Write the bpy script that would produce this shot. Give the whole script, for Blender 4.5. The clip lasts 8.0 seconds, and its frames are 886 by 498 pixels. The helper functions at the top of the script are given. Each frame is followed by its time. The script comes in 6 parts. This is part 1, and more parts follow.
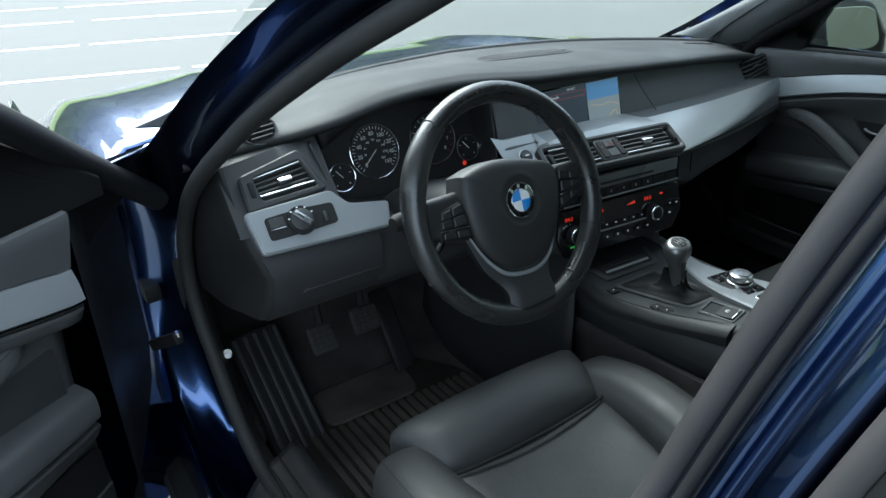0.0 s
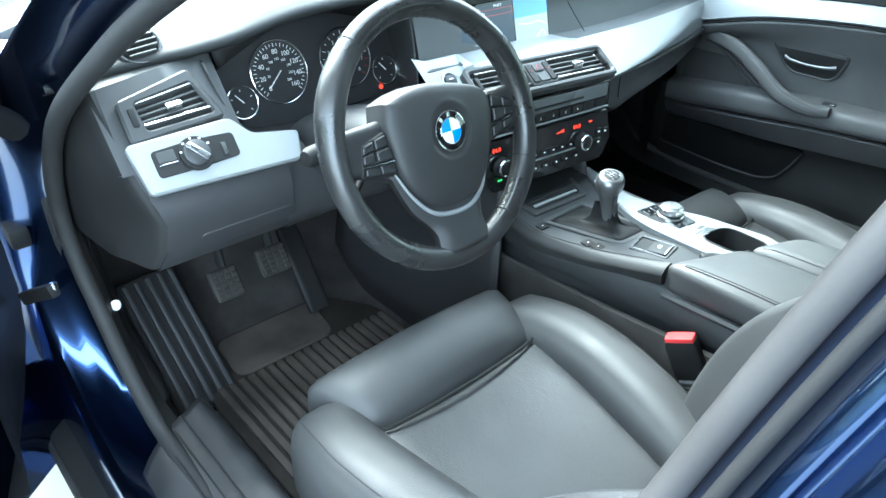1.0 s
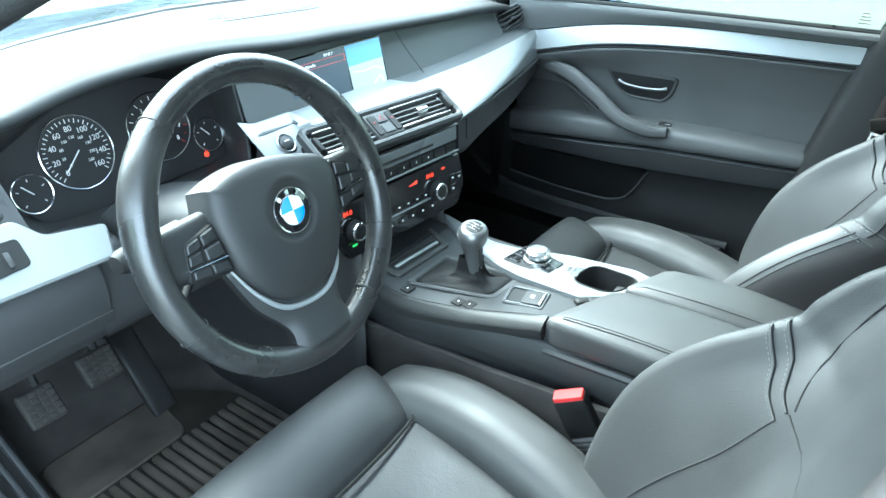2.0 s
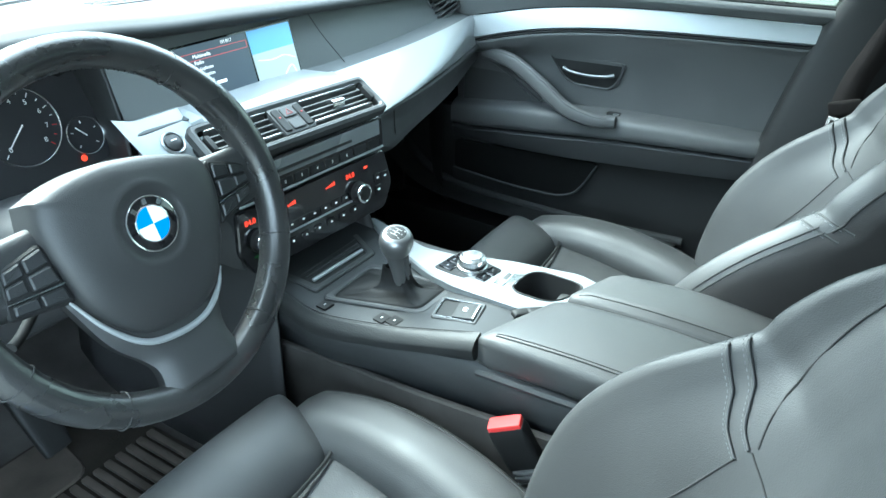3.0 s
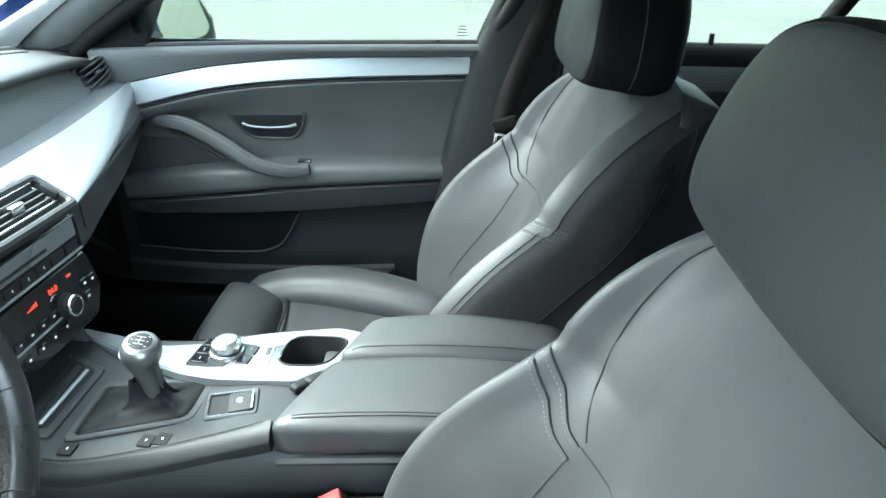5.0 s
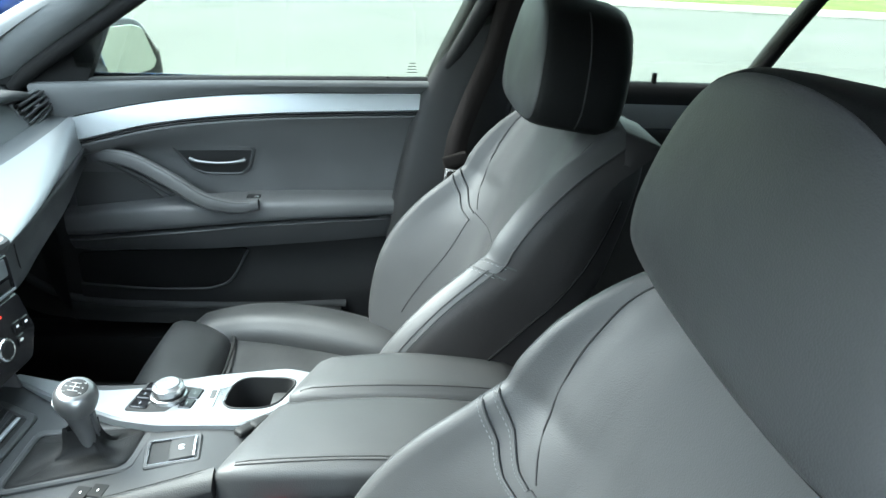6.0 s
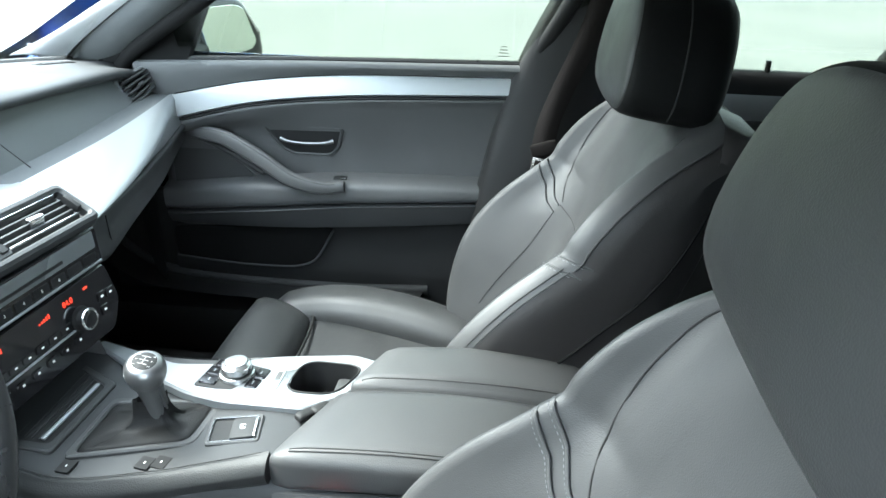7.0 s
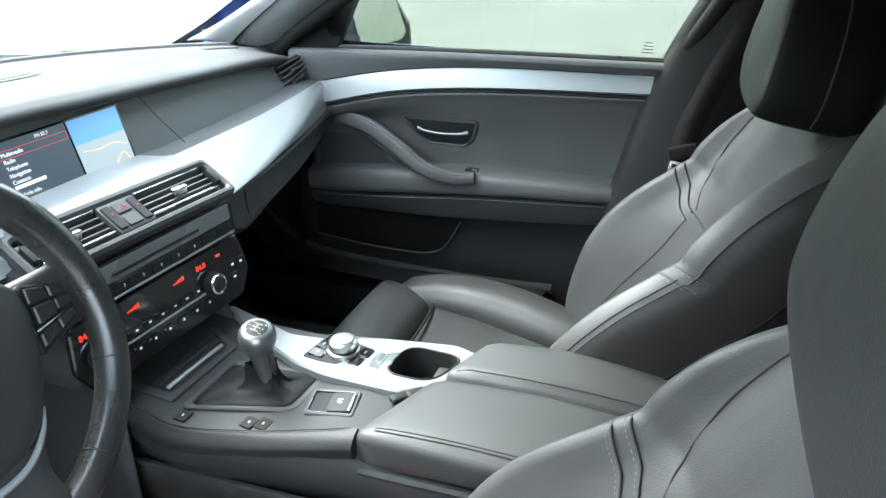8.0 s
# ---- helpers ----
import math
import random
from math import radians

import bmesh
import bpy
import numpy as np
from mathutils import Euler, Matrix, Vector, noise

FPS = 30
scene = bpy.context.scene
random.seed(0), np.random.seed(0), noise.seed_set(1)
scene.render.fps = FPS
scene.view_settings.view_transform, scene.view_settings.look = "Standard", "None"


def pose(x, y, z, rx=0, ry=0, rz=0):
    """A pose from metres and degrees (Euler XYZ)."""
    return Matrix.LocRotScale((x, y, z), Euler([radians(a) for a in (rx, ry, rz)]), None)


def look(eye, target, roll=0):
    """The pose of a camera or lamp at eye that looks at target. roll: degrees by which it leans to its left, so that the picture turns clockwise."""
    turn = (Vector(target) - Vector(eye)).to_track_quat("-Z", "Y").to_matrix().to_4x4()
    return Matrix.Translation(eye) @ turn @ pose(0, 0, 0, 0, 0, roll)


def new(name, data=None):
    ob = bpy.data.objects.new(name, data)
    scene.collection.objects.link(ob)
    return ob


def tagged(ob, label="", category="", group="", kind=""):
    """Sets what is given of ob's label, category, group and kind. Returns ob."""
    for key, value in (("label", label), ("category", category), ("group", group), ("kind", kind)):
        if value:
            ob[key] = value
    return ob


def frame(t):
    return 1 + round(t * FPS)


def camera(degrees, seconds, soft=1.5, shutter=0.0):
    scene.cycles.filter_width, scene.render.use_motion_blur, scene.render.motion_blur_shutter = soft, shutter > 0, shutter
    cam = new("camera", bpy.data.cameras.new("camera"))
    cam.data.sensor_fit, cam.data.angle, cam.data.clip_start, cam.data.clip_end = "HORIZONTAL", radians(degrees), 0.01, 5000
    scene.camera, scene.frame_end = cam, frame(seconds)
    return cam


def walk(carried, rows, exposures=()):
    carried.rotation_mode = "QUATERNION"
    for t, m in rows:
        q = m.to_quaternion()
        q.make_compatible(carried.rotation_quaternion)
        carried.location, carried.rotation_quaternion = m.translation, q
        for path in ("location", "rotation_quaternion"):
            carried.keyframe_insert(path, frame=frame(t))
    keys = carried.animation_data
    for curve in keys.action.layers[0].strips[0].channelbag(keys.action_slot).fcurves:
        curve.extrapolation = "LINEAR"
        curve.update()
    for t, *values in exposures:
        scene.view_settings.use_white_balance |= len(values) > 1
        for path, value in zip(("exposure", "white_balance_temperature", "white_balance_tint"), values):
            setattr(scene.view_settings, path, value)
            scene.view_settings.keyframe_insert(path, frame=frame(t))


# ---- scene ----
from mathutils.bvhtree import BVHTree

cam = camera(64.9, 8.0)
PATH = [
    (0, (-0.985, -0.711, 1.296), (0.021, 0.784, 0.426), -1.7),
    (0.5, (-0.975, -0.671, 1.279), (0.122, 0.664, 0.273), -1.1),
    (1, (-0.943, -0.612, 1.264), (0.21, 0.633, 0.205), 1.8),
    (1.5, (-0.885, -0.548, 1.271), (0.462, 0.513, 0.24), 1.4),
    (1.7, (-0.875, -0.528, 1.272), (0.522, 0.484, 0.26), 1.3),
    (2.8, (-0.734, -0.519, 1.224), (0.754, 0.409, 0.262), 1.0),
    (3, (-0.714, -0.512, 1.217), (0.78, 0.376, 0.226), 1.1),
    (3.5, (-0.699, -0.45, 1.218), (0.911, 0.157, 0.2), 0.6),
    (4, (-0.702, -0.397, 1.227), (0.996, -0.028, 0.238), 0.5),
    (4.5, (-0.707, -0.386, 1.23), (1.05, -0.196, 0.294), 1.1),
    (5, (-0.72, -0.396, 1.239), (1.072, -0.381, 0.351), 1.0),
    (5.2, (-0.727, -0.402, 1.244), (1.079, -0.447, 0.385), 1.4),
    (6.3, (-0.703, -0.405, 1.245), (1.125, -0.517, 0.442), 2.2),
    (6.5, (-0.697, -0.408, 1.241), (1.13, -0.488, 0.432), 2.9),
    (7, (-0.671, -0.441, 1.242), (1.128, -0.267, 0.386), 1.5),
    (7.5, (-0.658, -0.472, 1.244), (1.099, -0.056, 0.383), 1.2),
    (8, (-0.653, -0.496, 1.24), (1.044, 0.097, 0.363), 0.5),
]
EXPOSURES = [(0.0, 2.50, 5700, 2), (0.5, 3.85, 5580, 0), (1.0, 4.67, 5450, -2), (1.5, 4.92, 5420, -4), (3.0, 4.65, 5440, -6), (4.5, 4.62, 5600, -3), (6.5, 4.58, 5880, 2), (7.2, 4.60, 5950, 4), (8.0, 4.35, 6000, 5)]
SKY, SUN = 0.15, 1.3
walk(cam, [(t, look(eye, target, roll)) for t, eye, target, roll in PATH], EXPOSURES)

# ---- light and exposure ----
world = bpy.data.worlds.new("overcast_sky")
scene.world = world
world.use_nodes = True
wn, wl = world.node_tree.nodes, world.node_tree.links
sky = wn.new("ShaderNodeTexSky")
sky.sky_type, sky.sun_disc = "NISHITA", False
sky.sun_elevation, sky.sun_rotation, sky.dust_density = radians(47), radians(6), 4.0
wn["Background"].inputs["Strength"].default_value = SKY
haze = wn.new("ShaderNodeMixRGB")
haze.inputs[0].default_value = 0.62
haze.inputs[2].default_value = (4.3, 4.4, 4.35, 1)
wl.new(sky.outputs[0], haze.inputs[1])
wl.new(haze.outputs[0], wn["Background"].inputs["Color"])
sun = new("sun", bpy.data.lights.new("sun", "SUN"))
sun.data.energy, sun.data.angle, sun.data.color = SUN, radians(50), (1.0, 0.97, 0.93)
sun.matrix_world = look((1.47, 14.0, 25.1), (0.0, 0.0, 10.0))


# ---- materials ----
def material(name, color, rough=0.5, metal=0.0, spec=0.5, grain=0.0, grain_size=400.0, blotch=0.0, blotch_size=6.0,
             coat=0.0, coat_rough=0.05, stretch=None, weave=False, rough_var=0.1, crease=0.0, crease_size=28.0):
    m = bpy.data.materials.new(name)
    m.use_nodes = True
    n, l = m.node_tree.nodes, m.node_tree.links
    b = n["Principled BSDF"]
    b.inputs["Roughness"].default_value = rough
    b.inputs["Metallic"].default_value = metal
    b.inputs["Specular IOR Level"].default_value = spec
    b.inputs["Coat Weight"].default_value = coat
    b.inputs["Coat Roughness"].default_value = coat_rough
    b.inputs["Base Color"].default_value = (*color, 1)
    co = n.new("ShaderNodeTexCoord")
    src = co.outputs["Object"]
    if stretch:
        mp = n.new("ShaderNodeMapping")
        mp.inputs["Scale"].default_value = stretch
        l.new(src, mp.inputs[0])
        src = mp.outputs[0]
    if blotch > 0:
        t = n.new("ShaderNodeTexNoise")
        t.inputs["Scale"].default_value, t.inputs["Detail"].default_value = blotch_size, 6
        l.new(co.outputs["Object"], t.inputs["Vector"])
        ramp = n.new("ShaderNodeMapRange")
        ramp.inputs[1].default_value, ramp.inputs[2].default_value = 0.3, 0.7
        ramp.inputs[3].default_value, ramp.inputs[4].default_value = 1 - blotch, 1 + blotch
        l.new(t.outputs[0], ramp.inputs[0])
        mul = n.new("ShaderNodeMixRGB")
        mul.blend_type = "MULTIPLY"
        mul.inputs[0].default_value = 1
        mul.inputs[1].default_value = (*color, 1)
        l.new(ramp.outputs[0], mul.inputs[2])
        l.new(mul.outputs[0], b.inputs["Base Color"])
        rr = n.new("ShaderNodeMapRange")
        rr.inputs[1].default_value, rr.inputs[2].default_value = 0.3, 0.7
        rr.inputs[3].default_value, rr.inputs[4].default_value = max(rough - rough_var, 0.02), min(rough + rough_var, 1)
        l.new(t.outputs[0], rr.inputs[0])
        l.new(rr.outputs[0], b.inputs["Roughness"])
    if grain > 0:
        if weave:
            t = n.new("ShaderNodeTexVoronoi")
            t.inputs["Scale"].default_value = grain_size
        else:
            t = n.new("ShaderNodeTexNoise")
            t.inputs["Scale"].default_value, t.inputs["Detail"].default_value = grain_size, 3
        l.new(src, t.inputs["Vector"])
        bump = n.new("ShaderNodeBump")
        bump.inputs["Strength"].default_value, bump.inputs["Distance"].default_value = grain, 0.001
        l.new(t.outputs[0], bump.inputs["Height"])
        l.new(bump.outputs[0], b.inputs["Normal"])
        if crease > 0:
            t2 = n.new("ShaderNodeTexNoise")
            t2.inputs["Scale"].default_value, t2.inputs["Detail"].default_value, t2.inputs["Distortion"].default_value = crease_size, 2, 1.5
            l.new(co.outputs["Object"], t2.inputs["Vector"])
            soft = n.new("ShaderNodeBump")
            soft.inputs["Strength"].default_value, soft.inputs["Distance"].default_value = crease, 0.004
            l.new(t2.outputs[0], soft.inputs["Height"])
            l.new(soft.outputs[0], bump.inputs["Normal"])
    return m


def glow(name, color, strength):
    m = material(name, color, 0.3)
    b = m.node_tree.nodes["Principled BSDF"]
    b.inputs["Emission Color"].default_value = (*color, 1)
    b.inputs["Emission Strength"].default_value = strength
    return m


def glass(name, tint, gloss=0.05):
    m = bpy.data.materials.new(name)
    m.use_nodes = True
    n, l = m.node_tree.nodes, m.node_tree.links
    n.remove(n["Principled BSDF"])
    tr, gl, mix = (n.new("ShaderNode" + k) for k in ("BsdfTransparent", "BsdfGlossy", "MixShader"))
    tr.inputs[0].default_value = (*tint, 1)
    gl.inputs["Roughness"].default_value = 0.01
    mix.inputs[0].default_value = gloss
    l.new(tr.outputs[0], mix.inputs[1])
    l.new(gl.outputs[0], mix.inputs[2])
    l.new(mix.outputs[0], n["Material Output"].inputs[0])
    return m


LEATHER = material("black_leather", (0.035, 0.0355, 0.0358), 0.51, spec=0.41, grain=0.16, grain_size=800, blotch=0.10, blotch_size=9, weave=True, crease=0.10, crease_size=11)
LEATHER_CLOTH = material("perforated_leather", (0.030, 0.0304, 0.0307), 0.52, spec=0.42, grain=0.22, grain_size=420, blotch=0.1, blotch_size=12, weave=True, crease=0.15)
# near-black copy of the leather; the shadow on the restraint's sides is its colour
HEAD_SHELL = material("shaded_restraint_leather", (0.005, 0.005, 0.005), 0.65, spec=0.12, grain=0.16, grain_size=800, blotch=0.15, weave=True, crease=0.15)
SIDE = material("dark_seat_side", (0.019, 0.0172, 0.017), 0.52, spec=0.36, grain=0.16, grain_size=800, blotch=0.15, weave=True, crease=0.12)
SILL = material("scuffed_sill_plastic", (0.017, 0.0175, 0.0185), 0.45, spec=0.4, grain=0.25, grain_size=500, blotch=0.3, blotch_size=12)
PAD = material("worn_pedal_rubber", (0.022, 0.020, 0.018), 0.7, spec=0.35, grain=0.3, grain_size=300, blotch=0.3, blotch_size=30)
RIM_LEATHER = material("worn_rim_leather", (0.018, 0.018, 0.018), 0.30, spec=0.6, grain=0.10, grain_size=500, blotch=0.35, blotch_size=14, weave=True, rough_var=0.12)
# one dash plastic in two tones: top darkened against windscreen light, fascia lightened
DASH_TOP = material("grained_dash_top", (0.022, 0.023, 0.0238), 0.66, spec=0.22, grain=0.3, grain_size=900, blotch=0.08, blotch_size=5, weave=True)
DASH = material("soft_dash_plastic", (0.080, 0.084, 0.086), 0.58, spec=0.38, grain=0.3, grain_size=900, blotch=0.08, blotch_size=5, weave=True)
PLASTIC = material("hard_black_plastic", (0.034, 0.0345, 0.035), 0.50, spec=0.40, grain=0.2, grain_size=900, blotch=0.1, blotch_size=8)
# door leather lightened; missing light from the open side is put into its colour
DOOR_CARD = material("lightened_door_leather", (0.066, 0.0665, 0.067), 0.52, spec=0.4, grain=0.16, grain_size=800, blotch=0.10, blotch_size=9, weave=True)
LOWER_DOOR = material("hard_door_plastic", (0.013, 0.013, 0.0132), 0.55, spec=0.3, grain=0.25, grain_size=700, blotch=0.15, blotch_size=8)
DOOR_TOP = material("grained_door_top", (0.082, 0.084, 0.085), 0.6, spec=0.36, grain=0.3, grain_size=900, blotch=0.1, blotch_size=7, weave=True)
DARK = material("matt_black_plastic", (0.011, 0.011, 0.011), 0.6, spec=0.25, grain=0.15, grain_size=600, blotch=0.15)
GLOSS = material("gloss_black_plastic", (0.008, 0.008, 0.009), 0.12, blotch=0.1)
ALU = material("brushed_aluminium_trim", (0.27, 0.283, 0.290), 0.34, metal=0.35, grain=0.06, grain_size=300, stretch=(1, 60, 60), blotch=0.04, rough_var=0.04)
# same aluminium as the trim, darkened to offset the strong light from above
INLAY = material("light_damped_aluminium", (0.19, 0.199, 0.206), 0.36, metal=0.35, grain=0.06, grain_size=300, stretch=(60, 1, 60), blotch=0.05, rough_var=0.04)
BOOT = material("soft_boot_leather", (0.007, 0.007, 0.007), 0.6, spec=0.18, grain=0.3, grain_size=600, blotch=0.2, blotch_size=20, weave=True)
# hard plastic darkened; the shading of the lower dash is in its colour
KNEE = material("shade_darkened_plastic", (0.026, 0.026, 0.027), 0.5, spec=0.42, grain=0.25, grain_size=800, blotch=0.12, blotch_size=6)
EDGE = material("console_edge_leather", (0.018, 0.0185, 0.0185), 0.56, spec=0.3, grain=0.25, grain_size=600, blotch=0.12, blotch_size=10, weave=True)
CONSOLE = material("console_soft_plastic", (0.020, 0.021, 0.022), 0.55, spec=0.36, grain=0.25, grain_size=900, blotch=0.1, blotch_size=8)
BRAKE_KEY = material("grey_switch_plastic", (0.024, 0.0245, 0.025), 0.6, spec=0.25, grain=0.2, grain_size=900, blotch=0.08)
# gloss plastic made grey so its colour holds the bright reflection on the radio
SLOT = material("reflection_grey_plastic", (0.11, 0.12, 0.122), 0.28, spec=0.6, blotch=0.08)
SATIN = material("satin_silver", (0.36, 0.366, 0.372), 0.27, metal=0.9, blotch=0.06, rough_var=0.06)
KNOB = material("worn_satin_knob", (0.20, 0.203, 0.206), 0.33, metal=0.85, blotch=0.08, rough_var=0.06)
CHROME = material("satin_chrome", (0.8, 0.8, 0.8), 0.16, metal=1.0, blotch=0.05, rough_var=0.05)
CARPET = material("charcoal_carpet", (0.044, 0.041, 0.039), 0.95, spec=0.1, grain=0.9, grain_size=900, blotch=0.35, blotch_size=14)
MAT_BASE = material("dark_mat_grooves", (0.030, 0.026, 0.022), 0.85, spec=0.2, grain=0.5, grain_size=250, blotch=0.4, blotch_size=10)
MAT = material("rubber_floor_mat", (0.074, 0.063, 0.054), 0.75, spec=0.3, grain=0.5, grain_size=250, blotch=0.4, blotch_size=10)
PAINT = material("metallic_blue_paint", (0.040, 0.080, 0.205), 0.22, metal=1.0, coat=1.0, coat_rough=0.02, blotch=0.1, blotch_size=2, rough_var=0.03)
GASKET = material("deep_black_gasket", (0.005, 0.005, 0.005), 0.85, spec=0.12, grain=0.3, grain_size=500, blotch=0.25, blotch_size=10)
RUBBER = material("black_door_rubber", (0.018, 0.018, 0.018), 0.7, spec=0.3, grain=0.4, grain_size=500, blotch=0.25, blotch_size=10)
HEADLINER = material("grey_headliner_cloth", (0.52, 0.51, 0.49), 0.95, spec=0.1, grain=0.5, grain_size=700, blotch=0.05)
SEAL_GREY = material("grey_door_rubber", (0.036, 0.0335, 0.0325), 0.6, spec=0.3, grain=0.12, grain_size=300, blotch=0.12, blotch_size=14)
THREAD = material("seam_thread", (0.017, 0.017, 0.017), 0.8, grain=0.4, grain_size=900)
STITCH = material("grey_stitching", (0.11, 0.115, 0.12), 0.7, grain=0.4, grain_size=900, blotch=0.1)
WHEEL = material("steering_wheel_plastic", (0.022, 0.0224, 0.0228), 0.48, spec=0.42, grain=0.25, grain_size=900, blotch=0.12, blotch_size=9)
FOOT = material("ribbed_foot_rubber", (0.042, 0.043, 0.045), 0.55, spec=0.4, grain=0.3, grain_size=400, blotch=0.3, blotch_size=12)
WHITE = material("white_print", (0.9, 0.9, 0.88), 0.5, blotch=0.06)
KNOB_MARK = material("worn_pattern_print", (0.28, 0.28, 0.275), 0.5, blotch=0.15, blotch_size=60)
HAZARD = material("dim_red_print", (0.22, 0.02, 0.02), 0.5, blotch=0.1, blotch_size=40)
RED = material("red_button_plastic", (0.55, 0.035, 0.035), 0.6, spec=0.2, blotch=0.1, blotch_size=40)
# black lifted a little: the haze on the missing lens is in this colour
GAUGE = material("gauge_face", (0.028, 0.028, 0.030), 0.4, blotch=0.1)
ASPHALT = material("pale_worn_asphalt", (0.105, 0.108, 0.100), 0.9, spec=0.25, grain=0.8, grain_size=90, blotch=0.16, blotch_size=0.5)
CONCRETE = material("kerb_concrete", (0.5, 0.48, 0.43), 0.9, grain=0.4, grain_size=60, blotch=0.15, blotch_size=3)
LINE = material("white_line_paint", (0.7, 0.7, 0.68), 0.8, grain=0.4, grain_size=60, blotch=0.2, blotch_size=5)
GRASS = material("lawn_grass", (0.12, 0.165, 0.05), 0.95, spec=0.1, grain=1.0, grain_size=30, blotch=0.35, blotch_size=1.2)
LEAVES = material("woodland_leaves", (0.045, 0.06, 0.03), 0.9, spec=0.15, grain=1.0, grain_size=4, blotch=0.4, blotch_size=0.4)
SIDE_GLASS = glass("green_side_glass", (0.55, 0.585, 0.54))
# deep tint added to keep daylight from behind off the seat sides
TINTED = glass("light_blocking_rear_glass", (0.18, 0.2, 0.2))
SCREEN_GLASS = glass("laminated_screen_glass", (0.90, 0.92, 0.91))
MIRROR = material("mirror_silver", (0.62, 0.67, 0.60), 0.02, metal=1.0)
SCREEN_DARK = glow("screen_menu_dark", (0.035, 0.045, 0.06), 0.05)
SCREEN_RED = glow("screen_menu_red", (0.5, 0.05, 0.05), 0.05)
SCREEN_SKY = glow("screen_map_sky", (0.12, 0.28, 0.50), 0.035)
SCREEN_LAND = glow("screen_map_land", (0.30, 0.33, 0.33), 0.035)
SCREEN_TEXT = glow("screen_text", (0.75, 0.75, 0.75), 0.045)
SCREEN_ROAD = glow("screen_map_road", (0.8, 0.45, 0.2), 0.05)
LED_RED = glow("red_led_digits", (1.0, 0.05, 0.02), 0.07)
LED_GREEN = glow("green_led", (0.1, 0.6, 0.12), 0.05)
SLEEVE = material("grey_buckle_sleeve", (0.10, 0.10, 0.10), 0.6, spec=0.35, grain=0.2, grain_size=600, blotch=0.12)
BADGE_BLUE = material("badge_blue_enamel", (0.02, 0.22, 0.65), 0.2, coat=0.6)
BADGE_WHITE = material("badge_white_enamel", (0.8, 0.8, 0.8), 0.25, coat=0.6)
BELT = material("black_seat_belt_webbing", (0.013, 0.0105, 0.0095), 0.8, spec=0.15, grain=0.6, grain_size=500, stretch=(1, 1, 8))


# ---- mesh tools ----
def thing(name, label, category, at=(0, 0, 0), group="", kind=""):
    ob = new(name)
    ob.empty_display_size = 0.05
    ob.matrix_world = Matrix.Translation(at)
    return tagged(ob, label, category, group, kind)


def part(name, bm, mat, parent=None, label="", smooth=True, solid=0.0, bend=None, flat=42):
    bmesh.ops.recalc_face_normals(bm, faces=bm.faces)
    me = bpy.data.meshes.new(name)
    bm.to_mesh(me)
    bm.free()
    if bend:
        me.transform(bend)
    me.materials.append(mat)
    for p in me.polygons:
        p.use_smooth = smooth
    if smooth:
        me.set_sharp_from_angle(angle=radians(flat))
    ob = new(name, me)
    if solid:
        md = ob.modifiers.new("thickness", "SOLIDIFY")
        md.thickness, md.offset = solid, -1
    if parent:
        ob.parent = parent
        inv = parent.matrix_basis.inverted()
        if parent.parent:
            inv = (parent.parent.matrix_basis @ parent.matrix_parent_inverse @ parent.matrix_basis).inverted()
        ob.matrix_parent_inverse = inv
    if label:
        tagged(ob, label)
    return ob


def spline(pts, n):
    """n points along a smooth curve through pts."""
    p = [Vector(q) for q in pts]
    p = [2 * p[0] - p[1]] + p + [2 * p[-1] - p[-2]]
    out, segs = [], len(p) - 3
    for k in range(n):
        s = k / (n - 1) * segs
        i = min(int(s), segs - 1)
        t = s - i
        a, b, c, d = p[i:i + 4]
        out.append(0.5 * (2 * b + (c - a) * t + (2 * a - 5 * b + 4 * c - d) * t * t + (3 * b - a - 3 * c + d) * t ** 3))
    return out


def curve1(xs, ys):
    """A smooth function through the given values."""
    def f(x):
        if x <= xs[0]:
            return ys[0]
        for i in range(len(xs) - 1):
            if x <= xs[i + 1]:
                t = (x - xs[i]) / (xs[i + 1] - xs[i])
                m0 = (ys[i + 1] - ys[max(i - 1, 0)]) / (xs[i + 1] - xs[max(i - 1, 0)]) * (xs[i + 1] - xs[i])
                j = min(i + 2, len(xs) - 1)
                m1 = (ys[j] - ys[i]) / (xs[j] - xs[i]) * (xs[i + 1] - xs[i])
                return (2 * t ** 3 - 3 * t * t + 1) * ys[i] + (t ** 3 - 2 * t * t + t) * m0 + (3 * t * t - 2 * t ** 3) * ys[i + 1] + (t ** 3 - t * t) * m1
        return ys[-1]
    return f


def skin(rows, closed=False, caps=False):
    bm = bmesh.new()
    grid = [[bm.verts.new(p) for p in row] for row in rows]
    w = len(grid[0])
    for a, b in zip(grid, grid[1:]):
        for i in range(w if closed else w - 1):
            j = (i + 1) % w
            bm.faces.new((a[i], a[j], b[j], b[i]))
    if caps:
        bm.faces.new(grid[0])
        bm.faces.new(list(reversed(grid[-1])))
    return bm


def tube(pts, r, n=10, samples=0, squash=1.0):
    """A round bar along pts; r is a number or a function of 0..1."""
    pts = spline(pts, samples) if samples else [Vector(p) for p in pts]
    rows, up = [], Vector((0.13, 0.27, 0.95))
    for i, p in enumerate(pts):
        d = (pts[min(i + 1, len(pts) - 1)] - pts[max(i - 1, 0)]).normalized()
        a = d.cross(up).normalized()
        b = d.cross(a)
        k = r(i / (len(pts) - 1)) if callable(r) else r
        rows.append([p + (a * math.cos(2 * math.pi * j / n) + b * squash * math.sin(2 * math.pi * j / n)) * k for j in range(n)])
    return skin(rows, True, True)


